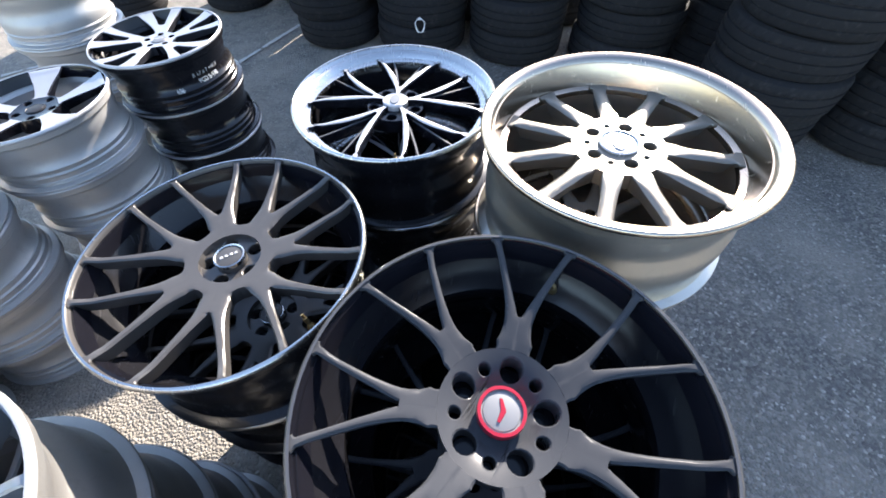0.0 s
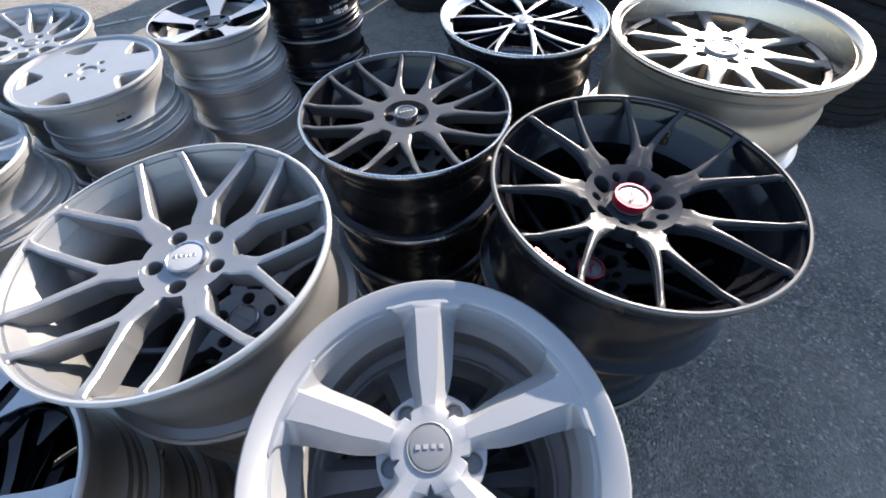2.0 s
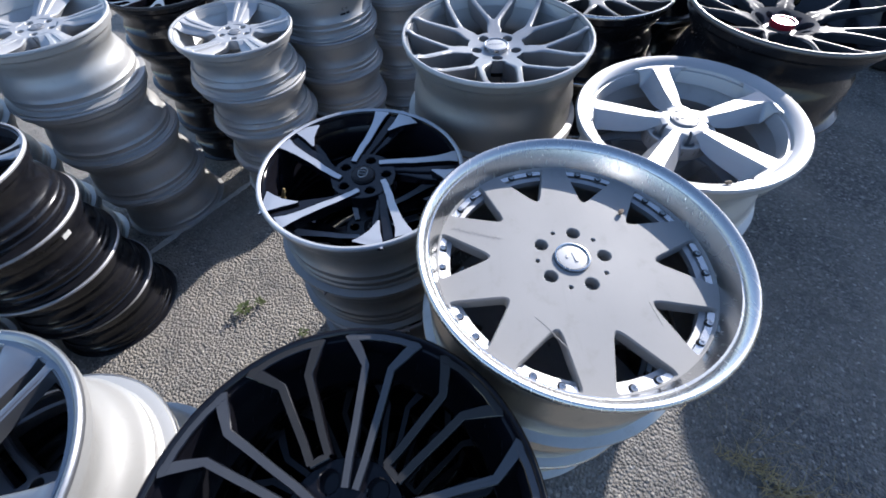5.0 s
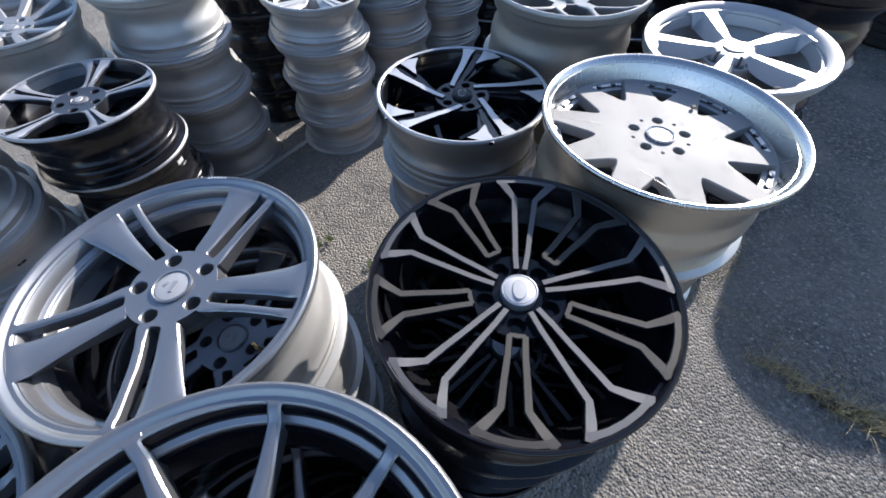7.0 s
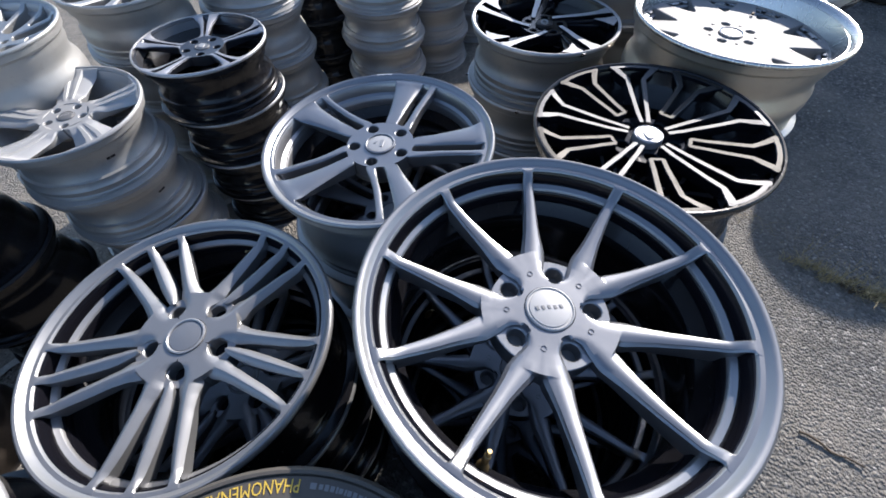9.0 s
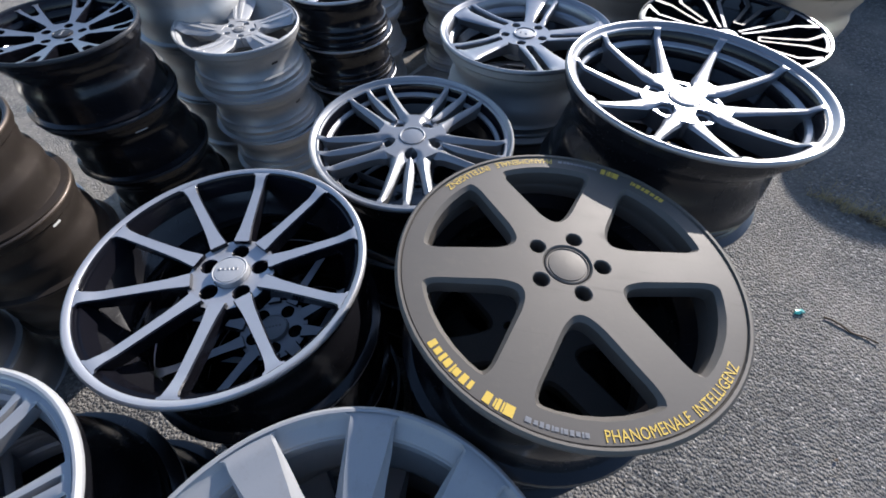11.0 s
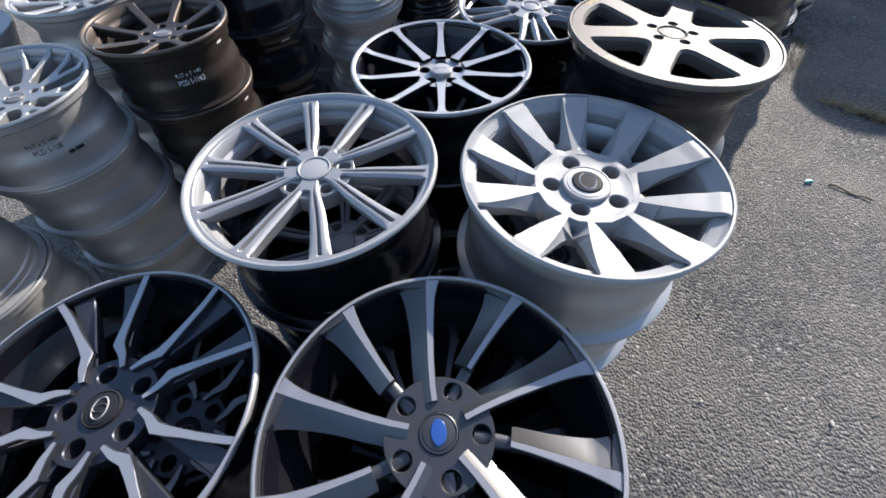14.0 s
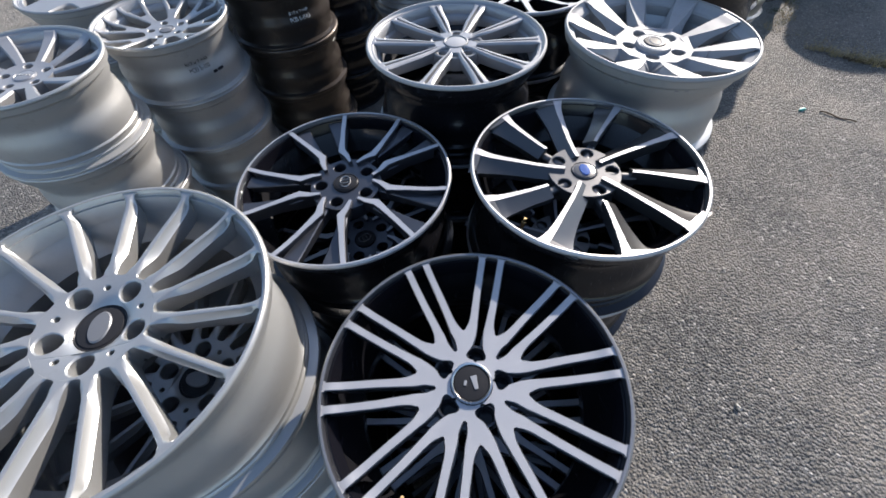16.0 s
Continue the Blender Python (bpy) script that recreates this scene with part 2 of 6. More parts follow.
def section(kind, hw, dep, c):
    """Cross-section of a spoke as (side, down) and, per edge, whether it is the machined face."""
    kb = 0.72
    if kind == "round":
        pts = [(-hw * kb, -dep), (-hw, -hw * 0.7), (-hw * 0.8, -hw * 0.28), (-hw * 0.4, -hw * 0.06), (0, 0), (hw * 0.4, -hw * 0.06), (hw * 0.8, -hw * 0.28), (hw, -hw * 0.7), (hw * kb, -dep)]
        return pts, [0, 0, 1, 1, 1, 1, 0, 0, 0]
    if kind == "fan":      # bright strip along one edge, dark blade falling away on the other
        pts = [(-hw * kb, -dep), (-hw, -c), (-hw + c, 0), (hw * 0.1, 0), (hw * 0.1 + c, -c), (hw * 2.6 + 0.004, -dep * 0.45), (hw * 2.2 + 0.002, -dep)]
        return pts, [0, 0, 1, 0, 0, 0, 0]
    pts = [(-hw * kb, -dep), (-hw, -c), (-hw + c, 0), (hw - c, 0), (hw, -c), (hw * kb, -dep)]
    return pts, [0, 0, 1, 0, 0, 0]


def sweep(path, kind="flat", c=0.002, z_of=None, zoff=0.0):
    """A spoke arm along path: rows of (x, y, z, half width, depth). Verts, faces, material numbers (1 = top face)."""
    P = [np.array(p, float) for p in path]
    verts, faces, idx = [], [], []
    n = len(P)
    for i, p in enumerate(P):
        d = P[min(i + 1, n - 1)][:2] - P[max(i - 1, 0)][:2]
        d = d / (np.linalg.norm(d) + 1e-9)
        if 0 < i < n - 1:      # keep the width through a kink
            d0 = (p - P[i - 1])[:2]
            d0 = d0 / (np.linalg.norm(d0) + 1e-9)
            k = 1 / max(0.6, float(d @ d0))
        else:
            k = 1
        pts, top = section(kind, p[3] * k, p[4], min(c, p[3] * 0.4))
        for s, z in pts:
            x, y = p[0] - d[1] * s, p[1] + d[0] * s
            verts.append((x, y, (z_of(math.hypot(x, y)) + zoff if z_of else p[2]) + z))
    m = len(pts)
    for i in range(n - 1):
        for j in range(m):
            j2 = (j + 1) % m
            faces.append((i * m + j, (i + 1) * m + j, (i + 1) * m + j2, i * m + j2))
            idx.append(top[j])
    faces += [tuple(range(m)), tuple(reversed(range((n - 1) * m, n * m)))]
    idx += [0, 0]
    return verts, faces, idx


def join(pieces):
    V, F, I = [], [], []
    for v, f, i in pieces:
        o = len(V)
        V += list(v)
        F += [tuple(x + o for x in q) for q in f]
        I += list(i)
    return V, F, I


def circle(r, n, x=0.0, y=0.0, turn=0.0):
    return [(x + r * math.cos(2 * math.pi * k / n + turn), y + r * math.sin(2 * math.pi * k / n + turn)) for k in range(n)]


def rounded(poly, rad, n=4):
    """A polygon with its corners rounded."""
    out = []
    for i, p in enumerate(poly):
        a, b, q = np.array(poly[i - 1]), np.array(p), np.array(poly[(i + 1) % len(poly)])
        u, v = (a - b), (q - b)
        k = min(rad, 0.45 * np.linalg.norm(u), 0.45 * np.linalg.norm(v))
        u, v = b + u / np.linalg.norm(u) * k, b + v / np.linalg.norm(v) * k
        for j in range(n + 1):
            s = j / n
            w = (1 - s) ** 2 * u + 2 * s * (1 - s) * b + s * s * v
            out.append((float(w[0]), float(w[1])))
    return out


def plate(outer, holes, z_of, depth, chamfer=0.002, hole_mat=1, rim=None, edge=None):
    """A plate with an outer outline and real holes; z_of(r) is its top. Chamfered edges, walls, a back."""
    bm = bmesh.new()

    def ring(loop, z_off, grow):
        vs = []
        cx, cy = sum(p[0] for p in loop) / len(loop), sum(p[1] for p in loop) / len(loop)
        for x, y in loop:
            d = math.hypot(x - cx, y - cy) + 1e-9
            k = 1 + grow / d
            X, Y = cx + (x - cx) * k, cy + (y - cy) * k
            vs.append(bm.verts.new((X, Y, z_of(math.hypot(X, Y)) + z_off)))
        return vs

    tops, edges = [], []
    for h, loop in enumerate([outer] + holes):
        size = max(p[0] for p in loop) - min(p[0] for p in loop)
        ch = edge if edge and h == 0 else min(chamfer, 0.0012 + 0.02 * size) if size < 0.1 and h else chamfer
        r1 = ring(loop, 0, -ch if h == 0 else ch)
        r2 = ring(loop, -ch, 0)
        r3 = ring(loop, -(rim if rim and h == 0 else depth), 0)
        n = len(loop)
        for a, b in ((r1, r2), (r2, r3)):
            for i in range(n):
                j = (i + 1) % n
                q = (a[i], b[i], b[j], a[j]) if h == 0 else (a[i], a[j], b[j], b[i])
                f = bm.faces.new(q)
                f.material_index = hole_mat
        for i in range(n):
            edges.append(bm.edges.get((r1[i], r1[(i + 1) % n])))
    res = bmesh.ops.triangle_fill(bm, use_beauty=True, use_dissolve=False, edges=edges)
    for g in res["geom"]:
        if isinstance(g, bmesh.types.BMFace):
            if g.normal.z < 0:
                g.normal_flip()
            g.material_index = 0
    inner = [e for e in {e for f in bm.faces if f.material_index == 0 for e in f.edges} if len(e.link_faces) == 2 and all(f.material_index == 0 for f in e.link_faces)] if hole_mat else []
    if inner:
        cut = bmesh.ops.subdivide_edges(bm, edges=inner, cuts=2, use_grid_fill=True)
        for v in {v for e in inner if e.is_valid for v in e.verts} | {g for g in cut["geom_inner"] if isinstance(g, bmesh.types.BMVert)}:
            if all(f.material_index == 0 for f in v.link_faces):
                v.co.z = z_of(math.hypot(v.co.x, v.co.y))
    bmesh.ops.recalc_face_normals(bm, faces=bm.faces)
    me = bpy.data.meshes.new("plate")
    bm.to_mesh(me)
    bm.free()
    return me


def plate_part(name, parent, outer, holes, z_of, depth, mats, chamfer=0.002, label="", hole_mat=1, rim=None, edge=None):
    me = plate(outer, holes, z_of, depth, chamfer, hole_mat, rim, edge)
    for m in mats:
        me.materials.append(m)
    me.polygons.foreach_set("use_smooth", [True] * len(me.polygons))
    me.set_sharp_from_angle(angle=radians(30))
    return part(name, me, parent, label)


def text_mesh(body, size):
    cu = bpy.data.curves.new("writing", "FONT")
    cu.body, cu.size, cu.align_x, cu.align_y = body, size, "CENTER", "CENTER"
    cu.resolution_u = 2
    tmp = new("writing", cu)
    me = bpy.data.meshes.new_from_object(tmp)
    bpy.data.objects.remove(tmp)
    return me


def bent_writing(name, body, size, parent, mat_, r_of, turn, z_of=None, flat=False, squeeze=1.0, inward=False):
    """Writing laid on a face along a circle (flat) or round a barrel."""
    me = text_mesh(body, size)
    for v in me.vertices:
        x, y = v.co.x * squeeze, v.co.y
        if flat:
            r = r_of - y if inward else r_of + y
            a = turn + x / r_of if inward else turn - x / r_of
            v.co = (r * math.cos(a), r * math.sin(a), z_of)
        else:
            z = z_of + y
            r = r_of(z)
            a = turn + x / r
            v.co = (r * math.cos(a), r * math.sin(a), z)
    me.materials.append(mat_)
    return part(name, me, parent)


# ---- wheels ----
def barrel_profile(R, w, drop, ridges=True):
    """Closed outline of a rim's barrel, front flange up (z = w), seen in section: outside down, inside up."""
    out = [(R - 0.004, w - 0.011), (R - 0.006, w - 0.029), (R - 0.0125, w - 0.035), (R - 0.0185, w - 0.040), (R - 0.0195, w - 0.046), (R - 0.0205, w - 0.051),
           (R - 0.5 * drop - 0.012, w - 0.066), (R - drop - 0.012, w - 0.088), (R - drop - 0.012, w - 0.112), (R - drop - 0.002, w - 0.130),
           (R - 0.62 * drop - 0.006, w * 0.34), (R - 0.4 * drop - 0.012, 0.062)]
    if ridges:
        out += [(R - 0.021, 0.052), (R - 0.0165, 0.047), (R - 0.0165, 0.043), (R - 0.0205, 0.039), (R - 0.0205, 0.027), (R - 0.017, 0.0235), (R - 0.0195, 0.020)]
    else:
        out += [(R - 0.022, 0.045), (R - 0.0195, 0.020)]
    out += [(R - 0.0175, 0.014), (R - 0.008, 0.0115), (R - 0.001, 0.0085), (R, 0.005), (R - 0.002, 0.001), (R - 0.006, 0.0)]
    inn = [(R - 0.013, 0.003), (R - 0.019, 0.012), (R - 0.028, 0.03), (R - 0.4 * drop - 0.022, 0.065), (R - 0.62 * drop - 0.016, w * 0.34), (R - drop - 0.012, w - 0.132),
           (R - drop - 0.022, w - 0.112), (R - drop - 0.022, w - 0.086), (R - 0.5 * drop - 0.022, w - 0.068), (R - 0.031, w - 0.054), (R - 0.0125, w - 0.031), (R - 0.009, w - 0.014)]
    return out + inn, len(out)


def lip_profile(R, w, dish, wide, flush=False, fall=0.0, shelf=0.0):
    """Front flange and the wall that falls from it to the spokes' outer ends."""
    p = [(R - 0.004, w - 0.0125), (R - 0.0005, w - 0.0095), (R, w - 0.006), (R - 0.0012, w - 0.002), (R - 0.0042, w), (R - 0.0075, w - 0.0004), (R - 0.0075 - wide, w - 0.003 - fall)]
    k = len(p) - 1
    if dish > 0.03:
        p += [(R - 0.0115 - wide, w - 0.006), (R - 0.0155 - wide, w - 0.014), (R - 0.021 - wide, w - dish * 0.6), (R - 0.029 - wide, w - dish), (R - 0.043 - wide, w - dish - 0.004), (R - 0.045 - wide, w - dish - 0.014)]
        back = [(R - 0.035 - wide, w - dish - 0.014), (R - 0.025 - wide, w - dish * 0.6), (R - 0.018 - wide, w - 0.014)]
    elif shelf:
        p += [(R - 0.0095 - wide, w - 0.0045), (R - 0.0125 - wide, w - 0.0095), (R - 0.0165 - wide, w - 0.0135), (R - 0.0095 - wide - shelf, w - 0.0195), (R - 0.0118 - wide - shelf, w - 0.0225), (R - 0.0128 - wide - shelf, w - 0.050)]
        back = [(R - 0.0145 - wide - shelf, w - 0.050), (R - 0.0135 - wide - shelf, w - 0.026), (R - 0.0170 - wide, w - 0.016)]
    elif flush:
        p += [(R - 0.0090 - wide, w - 0.0050 - fall), (R - 0.0102 - wide, w - 0.010 - fall), (R - 0.0120 - wide, w - 0.018 - fall), (R - 0.0150 - wide, w - 0.026 - fall), (R - 0.0200 - wide, w - 0.036 - fall)]
        back = [(R - 0.0240 - wide, w - 0.038 - fall), (R - 0.0195 - wide, w - 0.026 - fall), (R - 0.0150 - wide, w - 0.012 - fall)]
    else:
        p += [(R - 0.0098 - wide, w - 0.0065), (R - 0.0125 - wide, w - 0.0088), (R - 0.0180 - wide, w - 0.0088), (R - 0.0198 - wide, w - 0.0105), (R - 0.0215 - wide, w - 0.016), (R - 0.0240 - wide, w - 0.030), (R - 0.0262 - wide, w - 0.0335), (R - 0.0325 - wide, w - 0.0360), (R - 0.0350 - wide, w - 0.0385), (R - 0.0362 - wide, w - 0.046), (R - 0.0370 - wide, w - 0.062)]
        back = [(R - 0.0390 - wide, w - 0.062), (R - 0.0380 - wide, w - 0.046), (R - 0.0345 - wide, w - 0.040), (R - 0.0270 - wide, w - 0.036), (R - 0.0255 - wide, w - 0.02), (R - 0.022 - wide, w - 0.0125)]
        return p + back, k, k + 10
    return p + back, k, k + 5


def arm_path(ctrl, R, z_of, dep, smooth=True, n=9, zoff=0.0, r_in=0.0, r_end=1.0, base=0.0, fillet=0.016):
    """Rows for sweep() along control points (r as a share of R, degrees, half width). Arms start no nearer than r_in, those that reach the
    rim end at r_end, and the foot widens to base so that neighbours meet at the hub."""
    C = np.array(ctrl, float)
    reach = C[-1][0] > 0.9 and C[0][0] < 0.9
    if reach:
        C[:, 0] = np.where(C[:, 0] > 0.5, 0.5 + (C[:, 0] - 0.5) * (r_end / R - 0.5) / (C[-1][0] - 0.5), C[:, 0])
    if C[0][0] * R < r_in < C[-1][0] * R:
        C = np.array([C[0]] + [c for c in C[1:] if c[0] * R > r_in + 0.004])
        C[0][0] = r_in / R
    if smooth and len(C) > 2:
        n = max(n, 12)
        pts = []
        for i in range(len(C) - 1):
            p0, p1, p2, p3 = C[max(i - 1, 0)], C[i], C[i + 1], C[min(i + 2, len(C) - 1)]
            m = max(2, round(n / (len(C) - 1)))
            for k in range(m):
                s = k / m
                pts.append(0.5 * (2 * p1 + (p2 - p0) * s + (2 * p0 - 5 * p1 + 4 * p2 - p3) * s * s + (3 * p1 - p0 - 3 * p2 + p3) * s ** 3))
        pts.append(C[-1])
    else:
        pts = []
        for i in range(len(C) - 1):
            m = max(1, min(n, round(n * abs(C[i + 1][0] - C[i][0]) / 0.8)))
            pts += [C[i] + (C[i + 1] - C[i]) * k / m for k in range(m)]
        pts.append(C[-1])
    if reach:
        rs = [p[0] for p in pts]
        for cut in (R - 0.0215, R - 0.0207):
            k = next((i for i in range(1, len(pts)) if rs[i - 1] * R < cut <= rs[i] * R), None)
            if k:
                u = (cut / R - rs[k - 1]) / (rs[k] - rs[k - 1])
                pts.insert(k, pts[k - 1] + (pts[k] - pts[k - 1]) * u)
                rs = [p[0] for p in pts]
    rows = []
    r0, r1 = C[0][0], C[-1][0]
    for rf, deg, hw in pts:
        r, a = rf * R, radians(deg)
        s = (rf - r0) / (r1 - r0) if abs(r1 - r0) > 0.02 else 0.5
        hw = hw + max(0.0, base - hw) * math.exp(-max(0.0, r - r_in) / fillet)
        rows.append((r * math.cos(a), r * math.sin(a), z_of(r) + zoff, hw, dep[0] + (dep[1] - dep[0]) * s if r < R - 0.021 else 0.010))
    return rows


def curve_of(ctrl, R, r_end):
    """Angle (radians) and half width of an arm against radius, smooth through its control points."""
    C = np.array(ctrl, float)
    if C[-1][0] > 0.9:
        C[:, 0] = np.where(C[:, 0] > 0.5, 0.5 + (C[:, 0] - 0.5) * (r_end / R - 0.5) / (C[-1][0] - 0.5), C[:, 0])
    pts = []
    for i in range(len(C) - 1):
        p0, p1, p2, p3 = C[max(i - 1, 0)], C[i], C[i + 1], C[min(i + 2, len(C) - 1)]
        for k in range(10):
            s = k / 10
            q = 0.5 * (2 * p1 + (p2 - p0) * s + (2 * p0 - 5 * p1 + 4 * p2 - p3) * s * s + (3 * p1 - p0 - 3 * p2 + p3) * s ** 3)
            q[0] = p1[0] + (p2[0] - p1[0]) * s
            pts.append(q)
    pts.append(C[-1])
    P = np.array(pts)
    r, a, h = P[:, 0] * R, np.radians(P[:, 1]), P[:, 2]
    slant = np.gradient(a, r) * r
    return r, a, h * np.sqrt(1 + slant ** 2)


def half_gap(g, G, r_in, r_o, rho, rho_o):
    """Half width of the window beside an arm, with its inner end and outer corners rounded."""
    live = (g > r_in) & (g < r_o - 0.008)
    k = int(np.argmax(np.where(live, G, -1)))
    if G[k] < 0.0015:
        return np.zeros_like(G)
    rho, rho_o = min(rho, 0.85 * G[k]), min(rho_o, 0.6 * G[k])
    out = np.maximum(G, 0.0)
    low = np.nonzero((G < rho) & (g < g[k]))[0]
    if len(low) and g[low[-1]] > r_in:
        rc = g[low[-1]]
        cap = np.sqrt(np.maximum(0.0, rho ** 2 - np.maximum(0.0, rc - g) ** 2))
        out = np.where(g < rc, cap, out)
    else:
        d = np.clip(rho - (g - r_in), 0, rho)
        out = np.maximum(0.0005, out - (rho - np.sqrt(rho ** 2 - d ** 2)))
    if rho_o > 0:
        high = np.nonzero((G < rho_o) & (g > g[k]))[0]
        if len(high) and g[high[0]] < r_o - rho_o:
            rc = g[high[0]]
            out = np.where(g > rc, np.sqrt(np.maximum(0.0, rho_o ** 2 - np.maximum(0.0, g - rc) ** 2)), out)
        else:
            d = np.clip(rho_o - (r_o - g), 0, rho_o)
            out = np.maximum(0.0, out - (rho_o - np.sqrt(rho_o ** 2 - d ** 2)))
    return out


# rows across a spoke's top: share of the half width, drop as a share of the half width, whether the face up to the next row is the machined one
CROWNS = {
    "flat": [(-1.0, 0.0, 1), (1.0, 0.0, 0)],
    "soft": [(-1.0, 0.11, 1), (-0.6, 0.035, 1), (-0.2, 0.004, 1), (0.2, 0.004, 1), (0.6, 0.035, 1), (1.0, 0.11, 0)],
    "round": [(-0.95, 0.34, 1), (-0.7, 0.15, 1), (-0.35, 0.035, 1), (0.0, 0.0, 1), (0.35, 0.035, 1), (0.7, 0.15, 1), (0.95, 0.34, 0)],
    "groove": [(-1.0, 0.12, 1), (-0.6, 0.0, 1), (-0.25, 0.0, 0), (-0.19, 0.85, 0), (0.19, 0.85, 0), (0.25, 0.0, 1), (0.6, 0.0, 1), (1.0, 0.10, 0)],
    "step": [(-1.0, 0.85, 0), (-0.50, 0.15, 0), (-0.46, 0.10, 0), (-0.42, 0.0, 1), (0.42, 0.0, 0), (0.46, 0.10, 0), (0.50, 0.15, 0), (1.0, 0.85, 0)],
    "wedge": [(-1.0, 0.75, 0), (-0.82, 0.0, 1), (0.82, 0.0, 0), (1.0, 0.75, 0)],
    "ridge": [(-1.0, 1.5, 1), (-0.40, 0.06, 1), (-0.30, 0.0, 1), (0.30, 0.0, 1), (0.40, 0.06, 1), (1.0, 1.5, 0)],
    "keel": [(-0.95, 0.62, 1), (-0.3, 0.10, 1), (0.0, 0.0, 1), (0.3, 0.10, 1), (0.95, 0.62, 0)],
    "terrace": [(-1.0, 0.26, 0), (-0.40, 0.12, 0), (-0.36, 0.0, 1), (-0.15, 0.0, 0), (-0.11, 0.07, 0), (0.11, 0.07, 0), (0.15, 0.0, 1), (0.36, 0.0, 0), (0.40, 0.12, 0), (1.0, 0.26, 0)],
}


def polar_arm(arm, before, after, R, z_of, r_in, r_o, r_end, rho):
    """A cast spoke that meets its neighbours in rounded window ends: verts, faces, material numbers."""
    g = np.linspace(r_in, r_end, 360)

    def on(c):
        r, a, h = curve_of(c["ctrl"], R, r_end)
        return np.interp(g, r, a) + c.get("at", 0.0), np.interp(g, r, h) / g

    a, h = on(arm)
    ab, hb = on(before)
    an, hn = on(after)
    m_lo, m_hi = 0.5 * (ab + hb + a - h), 0.5 * (an - hn + a + h)
    tight = arm.get("rho_in", rho)
    in_lo, in_hi = arm.get("inner_lo", False), arm.get("inner_hi", False)
    rho_o = arm.get("rho_o", 0.005)
    G_lo = half_gap(g, (a - h - m_lo) * g, r_in, r_o, tight if in_lo else rho, rho_o)
    G_hi = half_gap(g, (m_hi - a - h) * g, r_in, r_o, tight if in_hi else rho, rho_o)
    # take rows closely where an edge bends, sparsely elsewhere
    picks = {0, len(g) - 1}
    for G in (G_lo, G_hi):
        bend = np.abs(np.gradient(np.gradient(G)))
        acc = np.cumsum(np.minimum(bend, 4e-5))
        n = 14
        for k in range(n):
            picks.add(int(np.searchsorted(acc, acc[-1] * (k + 0.5) / n)))
    picks |= set(range(0, len(g), 26)) | set(range(len(g) - 40, len(g), 8))
    picks = sorted(p for p in picks if p < len(g) and g[p] >= arm.get("start", 0.0) * R)
    crown = CROWNS[arm.get("kind", "flat")]
    dep, c = arm.get("dep", (0.03, 0.03)), arm.get("c", 0.002)
    verts, faces, idx = [], [], []
    for p in picks:
        r = g[p]
        lo, hi = m_lo[p] + G_lo[p] / r, m_hi[p] - G_hi[p] / r
        hi = max(hi, lo + 0.0006 / r)
        wdt = (hi - lo) * r
        c_lo, c_hi = min(c, 0.7 * G_lo[p], 0.3 * wdt), min(c, 0.7 * G_hi[p], 0.3 * wdt)
        s = (r - r_in) / (r_end - r_in)
        d = dep[0] + (dep[1] - dep[0]) * s
        if r > r_o - 0.008:
            d = min(d, 0.014)
        k = min(1.0, max(0.0, (r - r_in - 0.008) / (0.018 if "flat" in arm else 0.045))) * min(1.0, max(0.0, (r_o - 0.002 - r) / arm.get("fade", 0.02)))
        k = k * k * (3 - 2 * k)
        t0, t1 = lo + c_lo / r, hi - c_hi / r
        hw = h[p] * r
        flat = arm.get("flat")
        level = min(0.98, np.interp(r / R, [q[0] for q in flat], [q[1] for q in flat]) / hw) if flat else 0.0
        row = [(lo + min(0.3 * G_lo[p], 0.22 * wdt) / r, -d)]
        tops = []
        for u, drop, mm in crown:
            if flat:
                u, drop = (math.copysign(level, u), 0.0) if abs(u) < 0.9 else (u, 1.25 * max(0.0, 1 - level))
            side = 1.0 if flat else min(1.0, (G_lo[p] if u < 0 else G_hi[p]) / 0.005)      # no fall towards a neighbour it has run into
            tops.append((min(t1, max(t0, a[p] + u * h[p])), -drop * hw * k * side))
        tops[0], tops[-1] = (t0, tops[0][1]), (t1, tops[-1][1])
        row += [(lo, tops[0][1] - c_lo)] + tops + [(hi, tops[-1][1] - c_hi), (hi - min(0.3 * G_hi[p], 0.22 * wdt) / r, -d)]
        z = z_of(r) + arm.get("zoff", 0.0)
        verts += [(r * math.cos(x), r * math.sin(x), z + dz) for x, dz in row]
    m = len(crown) + 4
    edge = arm.get("edge", 0)
    flags = [0, edge] + [q[2] for q in crown[:-1]] + [edge, 0, 0]
    for i in range(len(picks) - 1):
        for j in range(m):
            j2 = (j + 1) % m
            faces.append((i * m + j, (i + 1) * m + j, (i + 1) * m + j2, i * m + j2))
            idx.append(flags[j])
    n = len(picks)
    faces += [tuple(range(m)), tuple(reversed(range((n - 1) * m, n * m)))]
    idx += [0, 0]
    return verts, faces, idx


